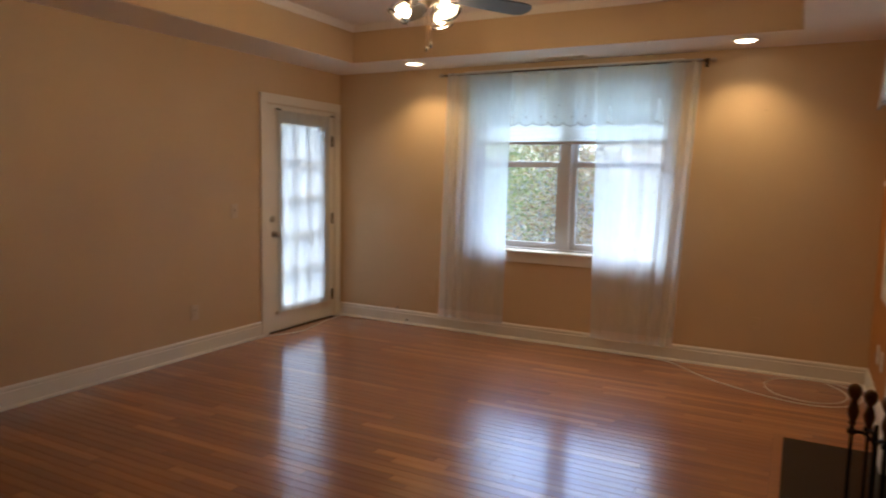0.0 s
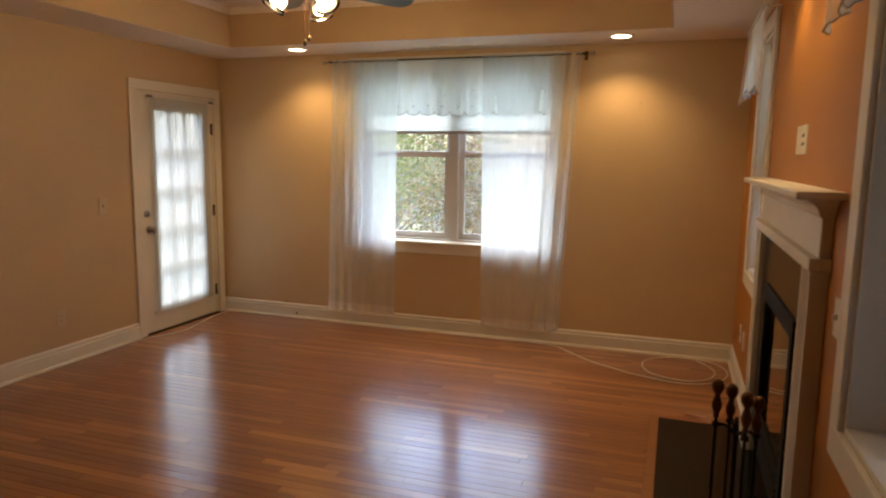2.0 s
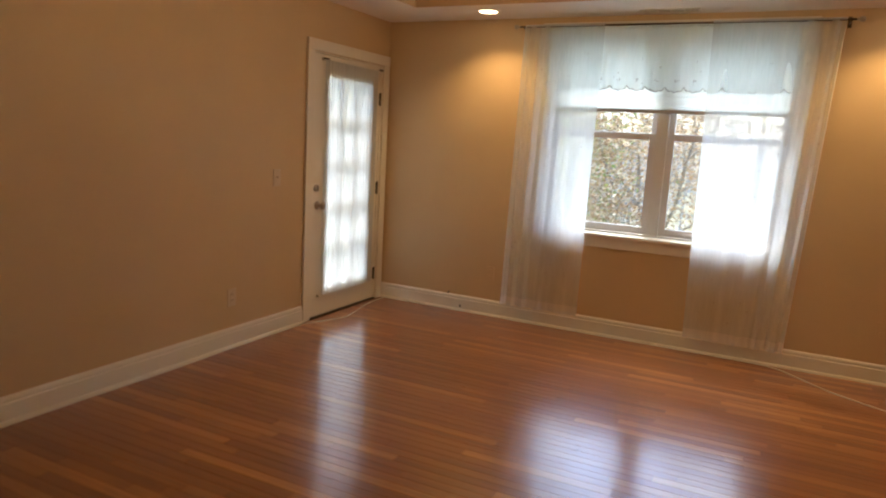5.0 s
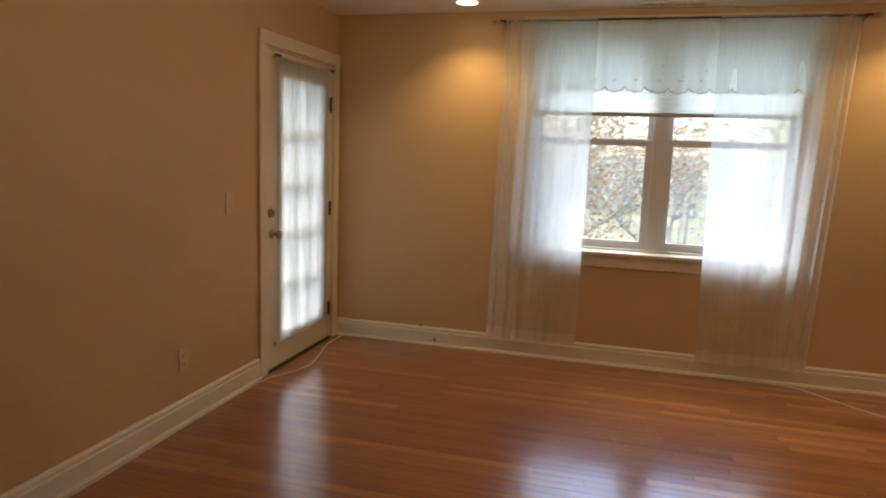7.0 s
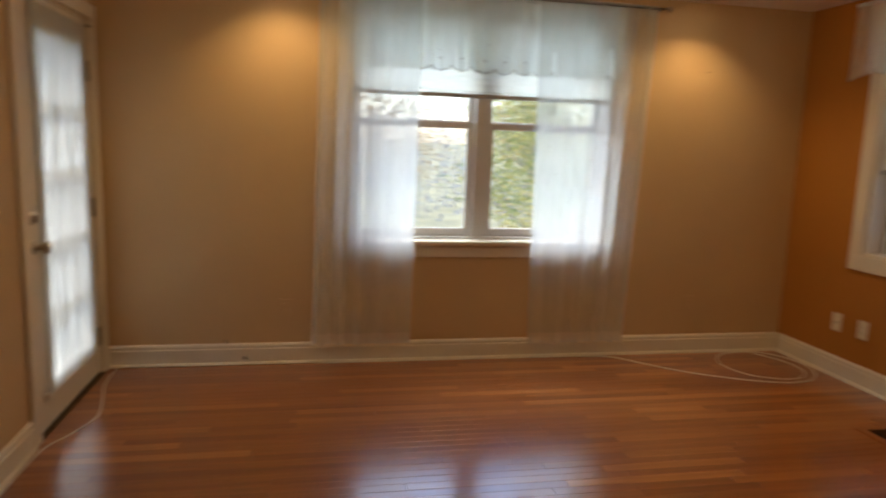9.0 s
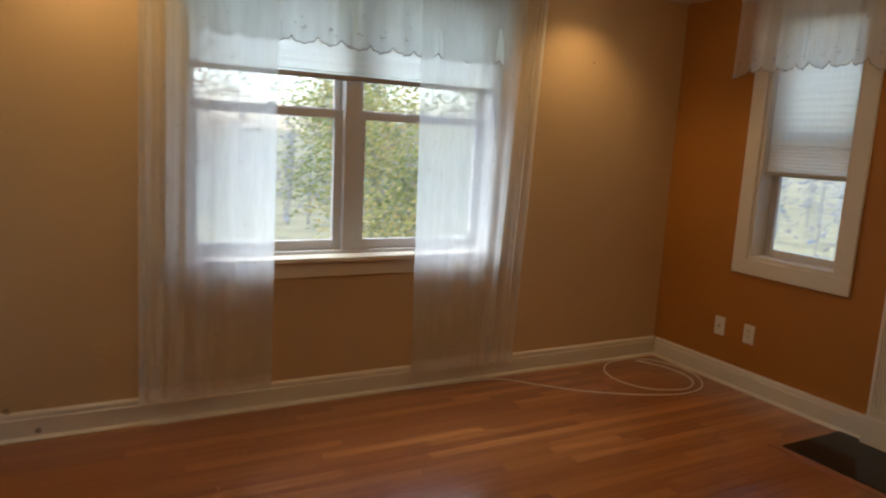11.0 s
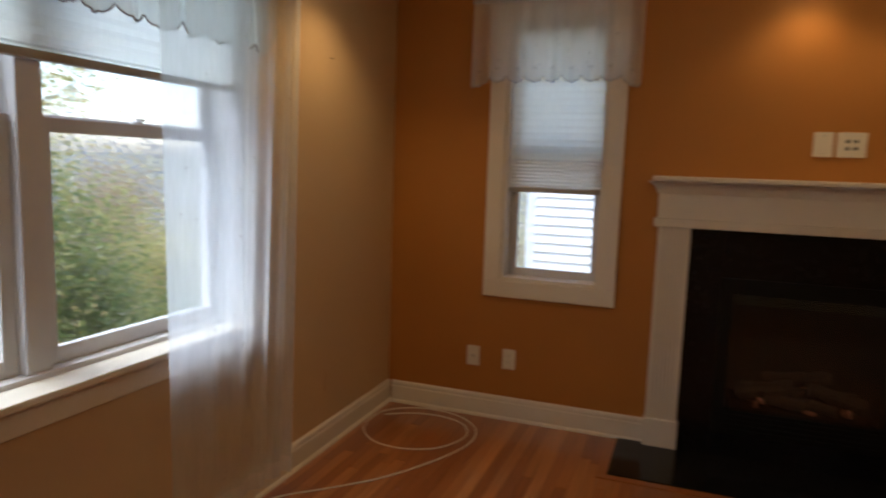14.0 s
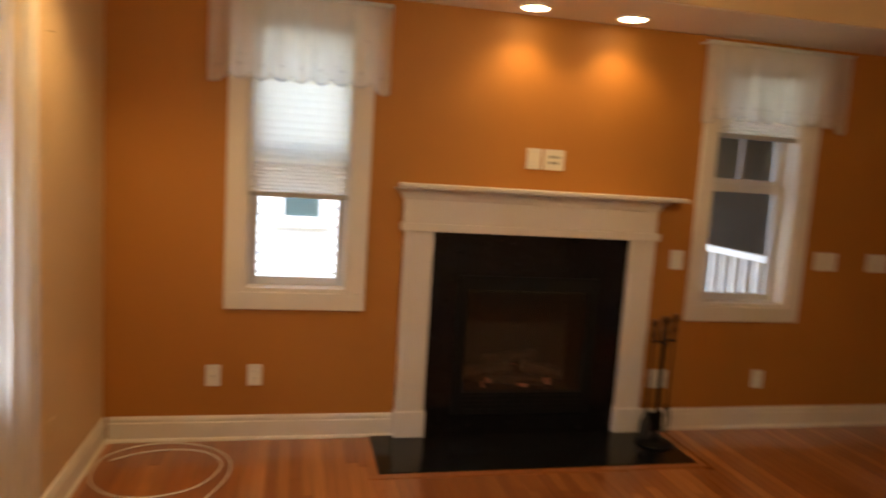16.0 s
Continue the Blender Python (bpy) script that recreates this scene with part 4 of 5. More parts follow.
# ---- wall plates ----
def wall_plate(name, axis, face, out, a, z, w, h, kind, label, category):
    """Cover plate on a wall; axis is the way the wall runs, out the way into the room."""
    def bx(a0, a1, d0, d1, lo, hi, bev=0.0):
        p, q = sorted((face + out * d0, face + out * d1))
        return B((a0, a1, p, q, lo, hi) if axis == "x" else (p, q, a0, a1, lo, hi), bevel=bev)
    ob = thing(name, (a, face, z) if axis == "x" else (face, a, z), label, category)
    wpart("plate", bx(a - w / 2, a + w / 2, 0.0, 0.006, z - h / 2, z + h / 2, 0.002), M_PLATE, ob)
    if kind == "outlet":
        for dz in (-0.02, 0.02):
            f = wpart("socket", bx(a - 0.0165, a + 0.0165, 0.004, 0.0085, z + dz - 0.014, z + dz + 0.014, 0.003), M_PLATE, ob)
            for da in (-0.006, 0.006):
                wpart("slot", bx(a + da - 0.0012, a + da + 0.0012, 0.0078, 0.0090, z + dz - 0.002, z + dz + 0.007), M_DARKSLOT, f)
    elif kind == "switch":
        n = max(1, round(w / 0.05) - 1) if w > 0.09 else 1
        for k in range(n):
            c = a + (k - (n - 1) / 2) * 0.046
            wpart("toggle", bx(c - 0.005, c + 0.005, 0.004, 0.018, z - 0.003, z + 0.013, 0.002), M_PLATE, ob)
    elif kind == "media":
        for da in (-0.017, 0.017):
            for dz in (-0.017, 0.017):
                wpart("jack", bx(a + da - 0.008, a + da + 0.008, 0.004, 0.0072, z + dz - 0.008, z + dz + 0.008, 0.001), M_DARKSLOT, ob, "dark cable jack")
    elif kind == "coax":
        bm = bmesh.new()
        lathe(bm, [(0.007, 0.0), (0.007, out * 0.008), (0.0045, out * 0.009), (0.0045, out * 0.016)], (a, face + out * 0.005, z) if axis == "x" else (face + out * 0.005, a, z), 10, "y" if axis == "x" else "x")
        wpart("socket", bm, M_NICKEL, ob)
    elif kind == "blank":
        wpart("screw", bx(a - 0.003, a + 0.003, 0.005, 0.0072, z + h * 0.36 - 0.003, z + h * 0.36 + 0.003), M_NICKEL, ob)
        wpart("screw", bx(a - 0.003, a + 0.003, 0.005, 0.0072, z - h * 0.36 - 0.003, z - h * 0.36 + 0.003), M_NICKEL, ob)
    return ob


wall_plate("light_switch", "y", L, 1, 4.85, 1.12, 0.075, 0.118, "switch", "almond toggle switch plate beside the glazed door", "light switch")
wall_plate("electric_outlet", "y", L, 1, 4.42, 0.34, 0.075, 0.118, "outlet", "almond double outlet low on the tan wall", "outlet")
wall_plate("electric_outlet", "y", R, -1, 5.535, 0.362, 0.075, 0.118, "outlet", "white double outlet under the narrow window", "outlet")
wall_plate("cable_plate", "y", R, -1, 5.752, 0.36, 0.075, 0.118, "coax", "white cable socket plate under the narrow window", "wall plate")
wall_plate("blank_plate", "y", R, -1, 4.03, 1.63, 0.085, 0.118, "blank", "blank ivory cover plate above the mantel", "wall plate")
wall_plate("media_plate", "y", R, -1, 3.91, 1.63, 0.125, 0.118, "media", "ivory plate with four dark jacks above the mantel", "wall plate")
wall_plate("fireplace_switch", "y", R, -1, 3.062, 1.078, 0.085, 0.118, "switch", "ivory toggle switch plate beside the mantel", "light switch")
wall_plate("light_switch", "y", R, -1, 2.0, 1.10, 0.165, 0.118, "switch", "ivory three-toggle switch plate on the brown wall", "light switch")
wall_plate("light_switch", "y", R, -1, 1.6, 1.10, 0.165, 0.118, "switch", "ivory three-toggle switch plate on the brown wall", "light switch")
wall_plate("electric_outlet", "y", R, -1, 3.113, 0.328, 0.13, 0.118, "outlet", "wide ivory outlet plate behind the tool stand", "outlet")
wall_plate("electric_outlet", "y", R, -1, 2.40, 0.322, 0.08, 0.118, "outlet", "ivory double outlet under the porch-side window", "outlet")
wall_plate("electric_outlet", "x", W, -1, -3.43, 0.36, 0.075, 0.118, "outlet", "tan painted-over outlet plate on the window wall", "outlet")
wall_plate("electric_outlet", "x", W, -1, -0.62, 0.36, 0.075, 0.118, "outlet", "tan painted-over outlet plate near the corner", "outlet")
M_ALMOND = material("almond_plastic", (0.56, 0.43, 0.27), 0.4, spread=0.03, scale=20, fine=300, bump=0.02)
for ob in list(bpy.data.objects):
    if ob.get("label", "") in ("almond toggle switch plate beside the glazed door", "almond double outlet low on the tan wall"):
        for c in ob.children_recursive:
            if c.data.materials[0] == M_PLATE:
                c.data.materials[0] = M_ALMOND
    if ob.get("label", "").startswith("tan painted-over"):
        for c in ob.children_recursive:
            c.data.materials[0] = M_BEIGE

for px, pz, r in ((-3.68, 0.045, 0.010), (-3.80, 0.150, 0.008)):
    stub = thing("cable_stub", (px, W - 0.016, pz), "short dark cable end poking from the baseboard", "cable")
    bm = bmesh.new()
    tube(bm, smooth_line([(px, W + 0.004, pz), (px + 0.004, W - 0.026, pz + 0.001), (px + 0.010, W - 0.036, pz - 0.006)], 4), r * 0.6, 8)
    wpart("jacket", bm, M_BRONZE, stub)
    bm = bmesh.new()
    lathe(bm, [(r, 0.0), (r, -0.004), (r * 0.6, -0.006)], (px, W - 0.014 if pz < 0.1 else W, pz), 12, "y")
    wpart("grommet", bm, M_DARKSLOT, stub)
nail = thing("wall_nail", (-0.633, W, 1.968), "small dark nail remaining in the wall", "nail")
bm = bmesh.new()
lathe(bm, [(0.0016, 0.0), (0.0016, -0.014), (0.004, -0.0145), (0.004, -0.016)], (-0.633, W, 1.968), 8, "y")
wpart("shank", bm, M_DARKSLOT, nail)

# ---- ceiling fittings ----
for cx, cy in CANS:
    ob = thing("recessed_light", (cx, cy, CEIL), "lit recessed ceiling light with white trim ring", "ceiling light", "recessed lights")
    bm = bmesh.new()
    lathe(bm, [(0.062, -0.0005), (0.070, -0.007), (0.092, -0.006), (0.096, -0.0005)], (cx, cy, CEIL), 28)
    wpart("trim_ring", bm, M_PLATE, ob, smooth=True)
    bm = bmesh.new()
    lathe(bm, [(0.068, -0.0075), (0.045, -0.010), (0.01, -0.011)], (cx, cy, CEIL), 24)
    wpart("lens", bm, M_LENS, ob, "glowing warm lens", smooth=True)
vent = thing("ceiling_vent", (-2.16, 6.16, CEIL), "white slotted ceiling vent above the curtain rod", "vent")
wpart("frame", B((-2.36, -1.96, 6.105, 6.12, CEIL - 0.008, CEIL - 0.0005), (-2.36, -1.96, 6.20, 6.215, CEIL - 0.008, CEIL - 0.0005),
                 (-2.36, -2.345, 6.12, 6.20, CEIL - 0.008, CEIL - 0.0005), (-1.975, -1.96, 6.12, 6.20, CEIL - 0.008, CEIL - 0.0005), bevel=0.001), M_PLATE, vent)
# Near-black sheet stands in for the shade inside the duct opening.
wpart("backing", B((-2.345, -1.975, 6.12, 6.20, CEIL - 0.002, CEIL - 0.0006)), M_DARKSLOT, vent)
for k in range(3):
    wpart("slat", B((-2.345, -1.975, 6.138 + 0.021 * k, 6.141 + 0.021 * k, CEIL - 0.005, CEIL - 0.002)), M_PLATE, vent)
for x in (-2.25, -2.16, -2.07):
    wpart("divider", B((x - 0.004, x + 0.004, 6.12, 6.20, CEIL - 0.0065, CEIL - 0.002)), M_PLATE, vent)

fan = thing("ceiling_fan", (FAN[0], FAN[1], 2.45), "dark five-blade ceiling fan at rest with three lit glass shades", "ceiling fan")
bm = bmesh.new()
lathe(bm, [(0.07, TRAY_TOP - 0.001), (0.068, TRAY_TOP - 0.03), (0.03, TRAY_TOP - 0.055), (0.013, TRAY_TOP - 0.06)], (*FAN, 0), 20)
wpart("canopy", bm, M_BRONZE, fan, smooth=True)
bm = bmesh.new()
tube(bm, [(*FAN, TRAY_TOP - 0.05), (*FAN, 2.57)], 0.012, 10)
wpart("downrod", bm, M_BRONZE, fan)
bm = bmesh.new()
lathe(bm, [(0.02, 2.60), (0.07, 2.59), (0.12, 2.565), (0.135, 2.53), (0.135, 2.49), (0.11, 2.46), (0.06, 2.445), (0.05, 2.42), (0.075, 2.41), (0.08, 2.385), (0.05, 2.365), (0.02, 2.35), (0.008, 2.335)], (*FAN, 0), 24)
wpart("motor_housing", bm, M_BRONZE, fan, smooth=True)
for k in range(5):
    a = radians(58 + 72 * k)
    m = Matrix.Translation((FAN[0], FAN[1], 2.410)) @ Matrix.Rotation(a, 4, "Z") @ Matrix.Rotation(radians(-14), 4, "X")
    bm = bmesh.new()
    out = [(0.20, -0.05), (0.30, -0.06), (0.50, -0.068), (0.60, -0.068), (0.64, -0.055), (0.66, -0.03), (0.665, 0.0), (0.66, 0.03), (0.64, 0.055), (0.60, 0.068), (0.50, 0.068), (0.30, 0.06), (0.20, 0.05)]
    lo = [bm.verts.new((x, y, -0.004)) for x, y in out]
    hi = [bm.verts.new((x, y, 0.004)) for x, y in out]
    bm.faces.new(lo[::-1])
    bm.faces.new(hi)
    for i in range(len(out)):
        j = (i + 1) % len(out)
        bm.faces.new((lo[i], lo[j], hi[j], hi[i]))
    bmesh.ops.transform(bm, matrix=m, verts=bm.verts)
    bl = wpart("blade", bm, M_BLADE, fan)
    bm = bmesh.new()
    box(bm, 0.10, 0.27, -0.02, 0.02, 0.004, 0.010, 0.002)
    box(bm, 0.21, 0.27, -0.04, 0.04, 0.0045, 0.0095, 0.002)
    bmesh.ops.transform(bm, matrix=m, verts=bm.verts)
    wpart("blade_iron", bm, M_BRONZE, bl)
for a, b in zip(SHADE_ANGLES, BULBS):
    d = Vector((math.cos(radians(a)), math.sin(radians(a)), 0))
    bm = bmesh.new()
    c = Vector((FAN[0], FAN[1], 2.385))
    tube(bm, smooth_line([c + d * 0.05, c + d * 0.09 + Vector((0, 0, 0.012)), c + d * 0.112 + Vector((0, 0, -0.012))], 5), 0.007, 8)
    arm = wpart("light_arm", bm, M_BRONZE, fan)
    tip = c + d * 0.112 + Vector((0, 0, -0.01))
    tilt = Matrix.Translation(tip) @ Matrix.Rotation(radians(-32), 4, Vector((-d.y, d.x, 0)))
    bm = bmesh.new()
    lathe(bm, [(0.021, 0.0), (0.023, -0.02), (0.018, -0.03)], (0, 0, 0), 14)
    bmesh.ops.transform(bm, matrix=tilt, verts=bm.verts)
    wpart("socket", bm, M_BRONZE, arm)
    bm = bmesh.new()
    prof = [(0.027, -0.010), (0.037, -0.026), (0.049, -0.050), (0.057, -0.077), (0.060, -0.098), (0.067, -0.115)]
    n = 22
    rings = [[bm.verts.new((r * math.cos(6.2832 * i / n), r * math.sin(6.2832 * i / n), h)) for i in range(n)] for r, h in prof + [(r - 0.0025, h) for r, h in prof[::-1]]]
    for p, q in zip(rings, rings[1:]):
        for i in range(n):
            bm.faces.new((p[i], p[(i + 1) % n], q[(i + 1) % n], q[i]))
    bmesh.ops.transform(bm, matrix=tilt, verts=bm.verts)
    sg = wpart("glass_shade", bm, M_SHADEGLASS, arm, "clear bell glass shade", smooth=True)
    sg.visible_shadow = False
    bm = bmesh.new()
    lathe(bm, [(0.012, -0.028), (0.016, -0.04), (0.026, -0.062), (0.029, -0.078), (0.024, -0.096), (0.010, -0.107), (0.002, -0.109)], (0, 0, 0), 14)
    bmesh.ops.transform(bm, matrix=tilt, verts=bm.verts)
    bulb = wpart("bulb", bm, M_BULB, arm, "glowing warm bulb", smooth=True)
    bulb.visible_shadow = False
for ox, oy, zb in ((-0.008, -0.012, 2.10), (0.008, 0.004, 2.125)):
    bm = bmesh.new()
    x, y = FAN[0] + ox, FAN[1] + oy
    for k in range(22):
        z = 2.36 - (2.36 - zb - 0.03) * k / 21
        bmesh.ops.create_icosphere(bm, subdivisions=1, radius=0.003, matrix=pose(x, y, z))
    tube(bm, [(x, y, 2.36), (x, y, zb + 0.03)], 0.0012, 5)
    ch = wpart("pull_chain", bm, M_BRASS, fan)
    bm = bmesh.new()
    lathe(bm, [(0.003, zb + 0.034), (0.008, zb + 0.022), (0.010, zb + 0.010), (0.007, zb), (0.002, zb - 0.002)], (x, y, 0), 10)
    wpart("fob", bm, M_BRONZE, ch, smooth=True)


# ---- cables on the floor ----
def cable(pts, r, label):
    ob = thing("cable", pts[0], label, "cable")
    bm = bmesh.new()
    tube(bm, smooth_line(pts, 9), r, 8)
    wpart("jacket", bm, M_CABLE, ob, smooth=True)
    return ob


cz = 0.0035
cable([(-3.2, 6.262, cz), (-2.4, 6.264, cz), (-1.7, 6.262, cz), (-1.35, 6.25, cz), (-1.2, 6.21, cz), (-1.05, 6.06, cz), (-0.88, 5.90, cz), (-0.68, 5.77, cz), (-0.47, 5.67, cz), (-0.28, 5.62, cz), (-0.10, 5.65, cz), (0.03, 5.77, cz), (0.085, 5.93, cz),
       (0.06, 6.10, cz), (-0.05, 6.23, cz), (-0.20, 6.255, cz), (-0.36, 6.22, cz), (-0.48, 6.10, cz), (-0.51, 5.95, cz), (-0.46, 5.80, cz), (-0.37, 5.71, cz + 0.004), (-0.22, 5.665, cz + 0.006), (-0.09, 5.72, cz + 0.006), (-0.02, 5.83, cz + 0.004),
       (0.0, 5.97, cz), (-0.04, 6.10, cz), (-0.12, 6.20, cz + 0.004)], 0.0035, "thin white cable coiled loosely in the corner")
cable([(-4.43, 6.262, cz), (-4.435, 6.12, cz), (-4.42, 5.95, cz), (-4.36, 5.70, cz), (-4.33, 5.50, cz), (-4.39, 5.30, cz), (-4.45, 5.16, cz), (-4.462, 4.9, cz), (-4.464, 4.4, cz), (-4.455, 3.8, cz), (-4.464, 3.2, cz), (-4.46, 2.4, cz), (-4.463, 1.4, cz), (-4.46, 0.6, cz)],
      0.0032, "thin white cable lying along the baseboard and door")
cable([(-4.40, 6.268, 0.006), (-4.1, 6.270, 0.006), (-3.7, 6.269, 0.006), (-3.3, 6.271, 0.006)], 0.003, "thin white cable tucked along the window wall")

# ---- outside ----
GZ = -3.2
gb = bmesh.new()
bmesh.ops.create_grid(gb, x_segments=60, y_segments=60, size=300)
for v in gb.verts:
    d = math.hypot(v.co.x, v.co.y - 6)
    v.co.z = GZ + (0.25 * noise.noise(v.co * 0.05) if d > 12 else 0) + max(0, (v.co.y - 30)) * 0.02
structure("ground", gb, M_GROUND, "leaf-strewn lawn falling away from the house", "ground")


def tree(place, height, spread, mat, leaves, seed, label, leaf=0.07):
    """Tapered trunk, forking limbs and a loose crown of separate leaves."""
    rng = random.Random(seed)
    ob = thing("tree", place, label, "tree")
    wood, tips = bmesh.new(), []
    def limb(p, d, length, r, depth):
        pts, radii = [p], [r]
        q = p.copy()
        n = 5
        for k in range(n):
            d = (d + Vector((rng.uniform(-0.22, 0.22), rng.uniform(-0.22, 0.22), rng.uniform(-0.05, 0.16)))).normalized()
            q = q + d * length / n
            pts.append(q.copy())
            radii.append(r * (1 - 0.6 * (k + 1) / n))
            if depth > 0 and k >= 1:
                for _ in range(2 if depth > 1 else 1):
                    a = rng.uniform(0, 6.28)
                    side = Vector((math.cos(a), math.sin(a), rng.uniform(0.1, 0.7))).normalized()
                    limb(q.copy(), (d * 0.45 + side).normalized(), length * rng.uniform(0.42, 0.62), radii[-1] * 0.6, depth - 1)
            if depth <= 1:
                tips.append(q.copy())
        tube(wood, pts, [max(0.004, x) for x in radii], 5 if depth < 2 else 7)
    limb(Vector((0, 0, -0.1)), Vector((0, 0, 1)), height * 0.8, 0.009 * height, 3)
    part("trunk", wood, M_BARK, ob)
    verts, faces = [], []
    for k in range(leaves * 3):
        c = rng.choice(tips) + Vector((rng.gauss(0, 0.22 * spread), rng.gauss(0, 0.22 * spread), rng.gauss(0, 0.2 * spread)))
        n = Vector((rng.uniform(-1, 1), rng.uniform(-1, 1), rng.uniform(-0.3, 1))).normalized()
        u = n.orthogonal().normalized()
        u = Matrix.Rotation(rng.uniform(0, 6.28), 3, n) @ u
        v = n.cross(u)
        s = leaf * rng.uniform(0.6, 1.3)
        i = len(verts)
        verts += [c - u * s * 0.5, c + v * s * 0.28, c + u * s * 0.5, c - v * s * 0.28]
        faces.append((i, i + 1, i + 2, i + 3))
    me = bpy.data.meshes.new("crown")
    me.from_pydata(verts, [], faces)
    me.materials.append(mat)
    crown_ob = new("crown", me)
    crown_ob.parent = ob
    return ob


for x, y, h, sp, mat, n, seed, lab in (
        (-2.9, 14.0, 6.0, 1.5, M_LEAF_R, 4600, 1, "thinning rust-leaved tree behind the house"),
        (1.1, 11.8, 5.3, 1.2, M_LEAF_Y, 5500, 2, "yellowing leafy tree near the window"),
        (2.2, 14.6, 5.3, 1.3, M_LEAF_G, 6500, 3, "green leafy tree near the window"),
        (-5.6, 14.5, 6.6, 1.5, M_LEAF_G, 5200, 4, "green leafy tree beyond the lawn"),
        (-8.4, 17.0, 7.0, 1.6, M_LEAF_Y, 5200, 5, "yellowing leafy tree beyond the lawn"),
        (2.3, 11.2, 2.9, 1.2, M_LEAF_G, 5200, 6, "low green tree near the corner"),
        (6.6, 14.0, 2.7, 1.5, M_LEAF_Y, 3500, 7, "yellow tree beside the neighbouring house"),
        (-11.5, 15.5, 6.6, 1.6, M_LEAF_G, 4500, 8, "green leafy tree beyond the lawn"),
        (-4.2, 20.0, 7.5, 1.8, M_LEAF_R, 5000, 9, "tall thinning autumn tree"),
        (9.5, 17.5, 3.2, 1.6, M_LEAF_R, 3000, 10, "yellow tree beside the neighbouring house"),
        (11.5, 9.8, 2.5, 1.5, M_LEAF_R, 3500, 12, "yellow tree beyond the neighbouring house corner"),
        (9.2, 8.9, 2.2, 1.3, M_LEAF_Y, 2600, 13, "low yellow shrub beyond the neighbouring house corner"),
        (-1.6, 19.0, 7.2, 1.8, M_LEAF_R, 4500, 11, "nearly bare tall tree")):
    tree((x, y, GZ), h, sp, mat, n, seed, lab)

rng = random.Random(77)
verts, faces = [], []
for k in range(240):
    a = radians(rng.uniform(10, 175))
    d = rng.uniform(30, 75)
    bx_, by_ = -2 + d * math.cos(a), 6 + d * math.sin(a)
    hh = rng.uniform(4.8, 7.6)
    base = Vector((bx_, by_, GZ))
    for j in range(130):
        f = rng.random()
        c = base + Vector((rng.gauss(0, 1.1 * (1.1 - f * 0.7)), rng.gauss(0, 1.1 * (1.1 - f * 0.7)), 0.4 + hh * f))
        s = rng.uniform(0.08, 0.26)
        u = Vector((rng.uniform(-1, 1), rng.uniform(-1, 1), rng.uniform(-1, 1))).normalized()
        v = u.orthogonal().normalized()
        i = len(verts)
        verts += [c - u * s, c + v * s * 0.5, c + u * s, c - v * s * 0.5]
        faces.append((i, i + 1, i + 2, i + 3))
    for q in range(3):
        o = Vector((rng.uniform(-1, 1), rng.uniform(-1, 1), 0))
        i = len(verts)
        verts += [base + o + Vector((-0.06, 0, 0)), base + o + Vector((0.06, 0, 0)), base + o + Vector((0.3, 0.2, hh))]
        faces.append((i, i + 1, i + 2))
# Leaves and trunks share the haze-paled colours.
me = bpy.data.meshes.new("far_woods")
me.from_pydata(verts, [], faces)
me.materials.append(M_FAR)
tagged(new("far_woods", me), "distant autumn woods with haze put into their pale colours", "woods", kind="stuff")

# neighbouring house with lap siding
HX, HY0, HY1, HZ1 = 4.9, -6.0, 6.58, 3.2
house = thing("house", (HX + 3, 0.3, GZ), "neighbouring white house with lap siding", "house")
hwz0, hwz1, hwy0, hwy1 = 0.86, 1.75, 5.06, 5.50
wpart("wall", B((HX + 0.03, HX + 6, HY0, HY1 - 0.02, GZ - 0.2, HZ1)), M_SIDING, house)
bm = bmesh.new()
prism(bm, [(HX - 0.45, HZ1 - 0.1), (HX + 3.0, HZ1 + 2.3), (HX + 6.45, HZ1 - 0.1), (HX + 6.45, HZ1 - 0.02), (HX + 3.0, HZ1 + 2.4), (HX - 0.45, HZ1 + 0.0)], "y", HY0 - 0.3, HY1 + 0.3)
wpart("roof", bm, M_ROOF, house)
bm = bmesh.new()
prism(bm, [(HX + 0.03, HZ1), (HX + 6, HZ1), (HX + 3, HZ1 + 2.25)], "y", HY0, HY1 - 0.02)
wpart("gable", bm, M_SIDING, house)
wpart("corner_board", B((HX - 0.012, HX + 0.09, HY1 - 0.11, HY1, GZ - 0.1, HZ1 - 0.1), bevel=0.003), M_WHITEWOOD, house)
zz, EXP = GZ, 0.117
while zz < HZ1 - 0.2:
    bm = bmesh.new()
    spans = [(HY0, HY1 - 0.11)]
    if zz + EXP > hwz0 - 0.11 and zz < hwz1 + 0.11:
        spans = [(HY0, hwy0 - 0.1), (hwy1 + 0.1, HY1 - 0.11)]
    for sa, sb in spans:
        prism(bm, [(HX + 0.031, zz - 0.015), (HX - 0.012, zz - 0.015), (HX + 0.014, zz + EXP + 0.004), (HX + 0.031, zz + EXP + 0.004)], "y", sa, sb)
    wpart("siding_board", bm, M_SIDING, house)
    zz += EXP
hw = wpart("window", B((HX - 0.02, HX + 0.03, hwy0 - 0.1, hwy0, hwz0 - 0.1, hwz1 + 0.1), (HX - 0.02, HX + 0.03, hwy1, hwy1 + 0.1, hwz0 - 0.1, hwz1 + 0.1),
                       (HX - 0.02, HX + 0.03, hwy0, hwy1, hwz0 - 0.1, hwz0), (HX - 0.02, HX + 0.03, hwy0, hwy1, hwz1, hwz1 + 0.1)), M_WHITEWOOD, house)
wpart("pane", B((HX + 0.012, HX + 0.018, hwy0, hwy1, hwz0, hwz1)), material("dark_window_pane", (0.07, 0.11, 0.11), 0.05, spread=0.3, scale=3), hw, "dark reflecting pane")
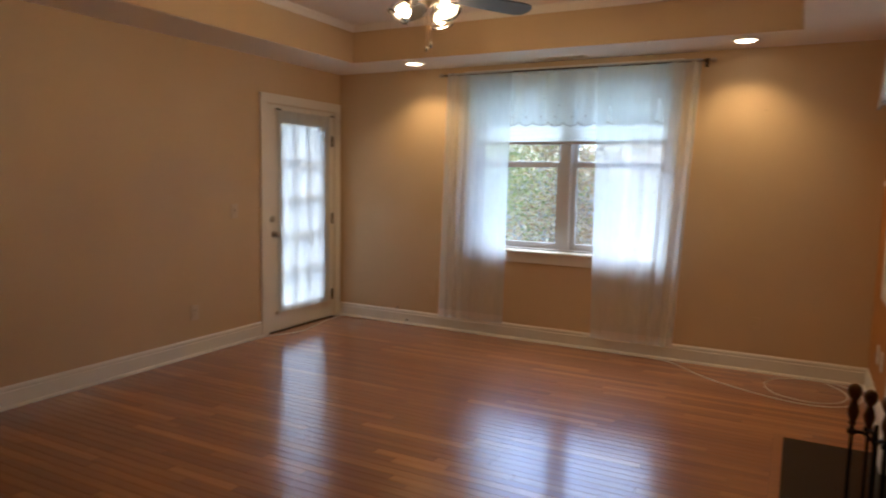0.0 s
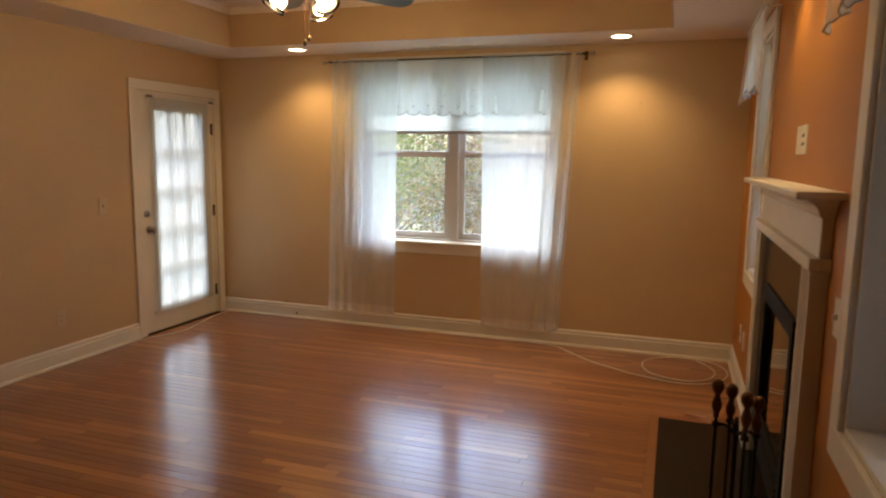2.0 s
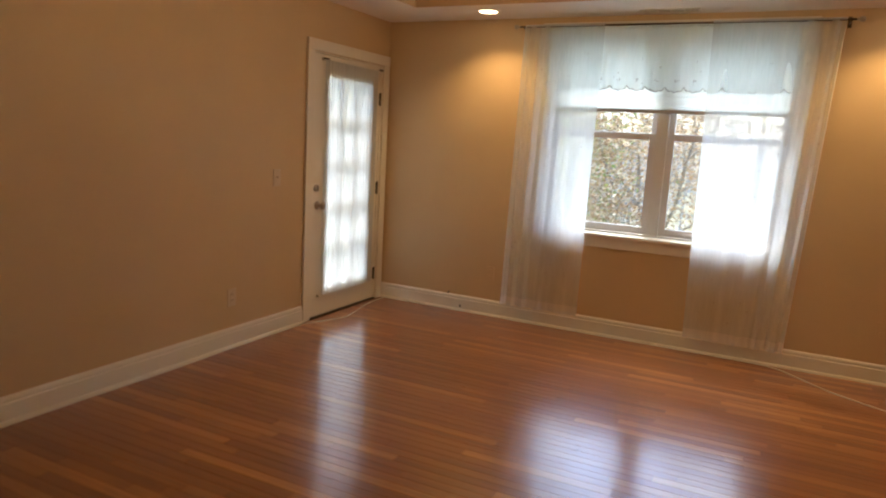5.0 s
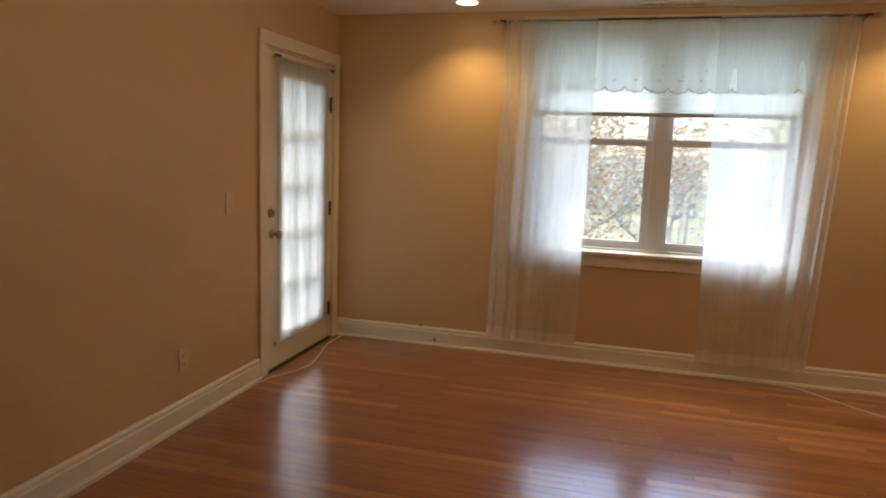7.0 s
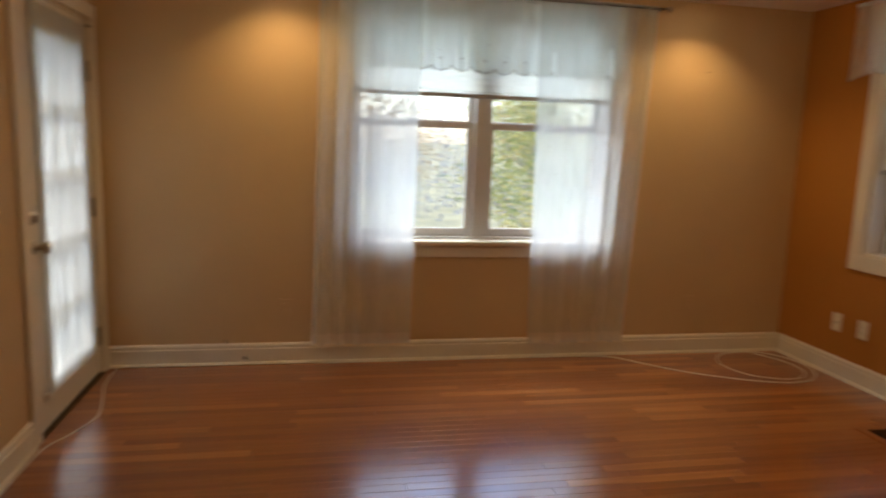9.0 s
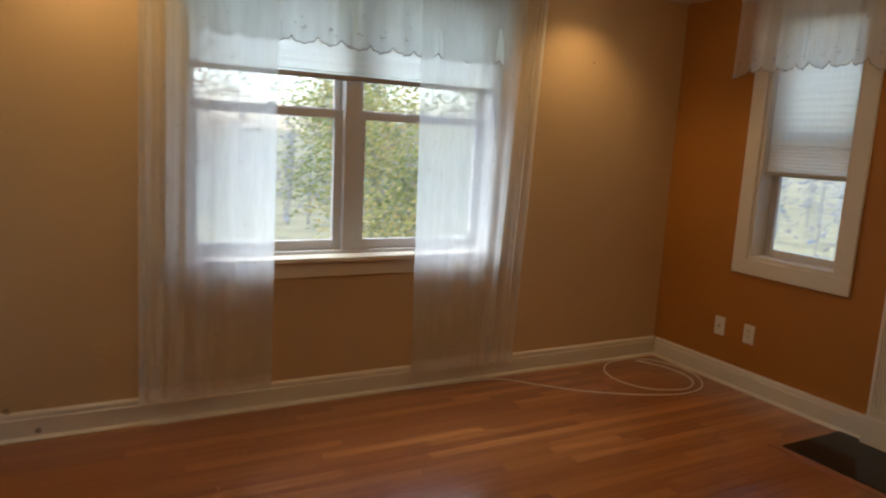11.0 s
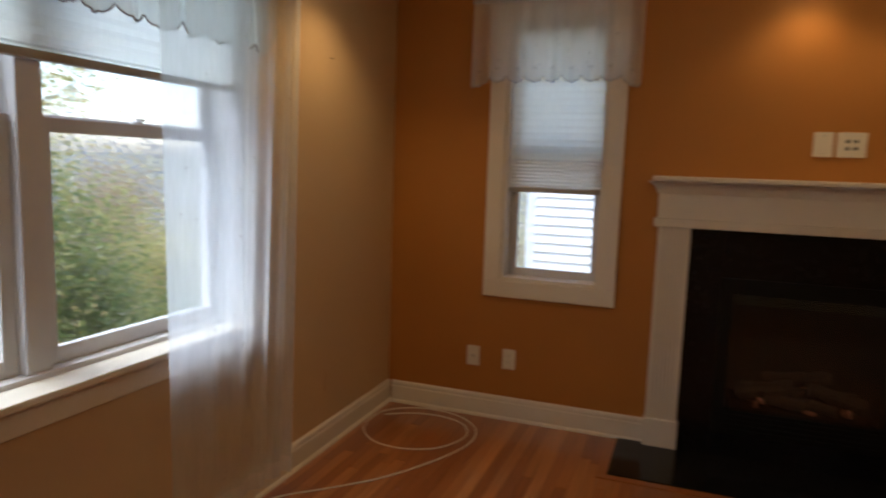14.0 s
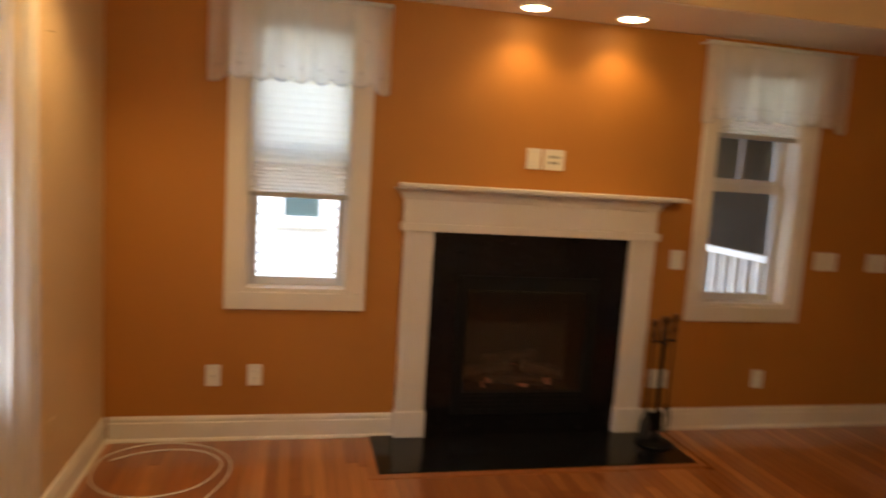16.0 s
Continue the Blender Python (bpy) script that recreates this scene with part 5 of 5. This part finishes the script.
wpart("sill", B((HX - 0.045, HX + 0.02, hwy0 - 0.13, hwy1 + 0.13, hwz0 - 0.135, hwz0 - 0.1)), M_WHITEWOOD, hw)

# side porch with a white railing below the narrow window
porch = thing("porch", (2.2, 0.4, GZ), "shaded grey side porch with a white baluster railing", "porch")
PX0, PX1, PY0, PY1 = R + T + 0.02, 4.2, -1.6, 1.98
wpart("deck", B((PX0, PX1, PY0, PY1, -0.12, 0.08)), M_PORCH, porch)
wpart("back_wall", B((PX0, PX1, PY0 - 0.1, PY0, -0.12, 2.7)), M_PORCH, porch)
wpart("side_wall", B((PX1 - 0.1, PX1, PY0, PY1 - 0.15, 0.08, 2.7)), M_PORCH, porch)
# Unseen roof, added and run past the deck to shade window_3.
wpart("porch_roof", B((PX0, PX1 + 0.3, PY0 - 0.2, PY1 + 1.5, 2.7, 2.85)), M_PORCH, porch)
for px, py in ((PX0 + 0.08, PY0 + 0.1), (PX1 - 0.15, PY0 + 0.1), (PX1 - 0.15, PY1 - 0.07)):
    wpart("post", B((px - 0.06, px + 0.06, py - 0.06, py + 0.06, GZ, 2.7), bevel=0.004), M_WHITEWOOD, porch)
for lo, hi in ((1.0, 1.05), (0.18, 0.22)):
    wpart("rail", B((PX0, PX1 - 0.2, 1.895, 1.965, lo, hi), bevel=0.004), M_WHITEWOOD, porch)
for k in range(26):
    x = PX0 + 0.1 + 0.135 * k
    if x < PX1 - 0.25:
        wpart("baluster", B((x - 0.02, x + 0.02, 1.91, 1.95, 0.22, 1.0)), M_WHITEWOOD, porch)

# ---- strip oak floor ----
floor = structure("floor", B((L - 0.01, R + 0.01, S - 0.01, W + 0.01, -0.06, -0.02)), M_GAP, "glossy reddish strip oak floor", "floor")
BW, GAP, TH = 0.057, 0.0009, 0.02


def board_mesh(length):
    me = bpy.data.meshes.new("floor_board")
    a, b, c = length / 2 - GAP / 2, BW / 2 - GAP / 2, 0.0009
    v = [(-a, -b, -TH), (a, -b, -TH), (a, b, -TH), (-a, b, -TH), (-a, -b, -c), (a, -b, -c), (a, b, -c), (-a, b, -c),
         (-a + c, -b + c, 0), (a - c, -b + c, 0), (a - c, b - c, 0), (-a + c, b - c, 0)]
    f = [(8, 9, 10, 11)] + [(4 + i, 4 + (i + 1) % 4, 8 + (i + 1) % 4, 8 + i) for i in range(4)] + [(i, (i + 1) % 4, 4 + (i + 1) % 4, 4 + i) for i in range(4)]
    me.from_pydata(v, [], f)
    return me, v, f


rng = random.Random(12)
lengths = (0.42, 0.56, 0.7, 0.84, 1.0, 1.2, 1.5)
shared = {}
joined_v, joined_f = [], []
rows = int((W - S) / BW) + 1
singles = 0
for r in range(rows):
    y = W - BW * (r + 0.5)
    x, end = L, R
    first = rng.uniform(0.2, 1.2)
    while x < end - 0.001:
        ln = first if x == L else rng.choice(lengths)
        if end - (x + ln) < 0.25:
            ln = end - x
        cx = x + ln / 2
        inside = (-0.415 < cx + ln / 2 and 3.07 < y < 4.945)
        lx = ln
        if inside:
            lx = max(0.0, -0.416 - x)
        if lx > 0.03:
            cx = x + lx / 2
            key = round(lx, 4)
            if 2.75 < y < 5.7 and singles < 300:
                if key not in shared:
                    shared[key] = board_mesh(lx)[0]
                    shared[key].materials.append(M_BOARD)
                ob = new("floor_board", shared[key])
                ob.parent = floor
                ob.location = (cx, y, rng.uniform(-0.0003, 0.0))
                singles += 1
            else:
                tmp, v, f = board_mesh(lx)
                bpy.data.meshes.remove(tmp)
                o = len(joined_v)
                dz = rng.uniform(-0.0003, 0.0)
                joined_v += [(p[0] + cx, p[1] + y, p[2] + dz) for p in v]
                joined_f += [tuple(o + i for i in q) for q in f]
        x += ln
me = bpy.data.meshes.new("floor_boards")
me.from_pydata(joined_v, [], joined_f)
me.materials.append(M_BOARDS)
fb_ob = new("floor_boards", me)
fb_ob.parent = floor
tagged(fb_ob, "more strips of the same oak floor", kind="stuff")
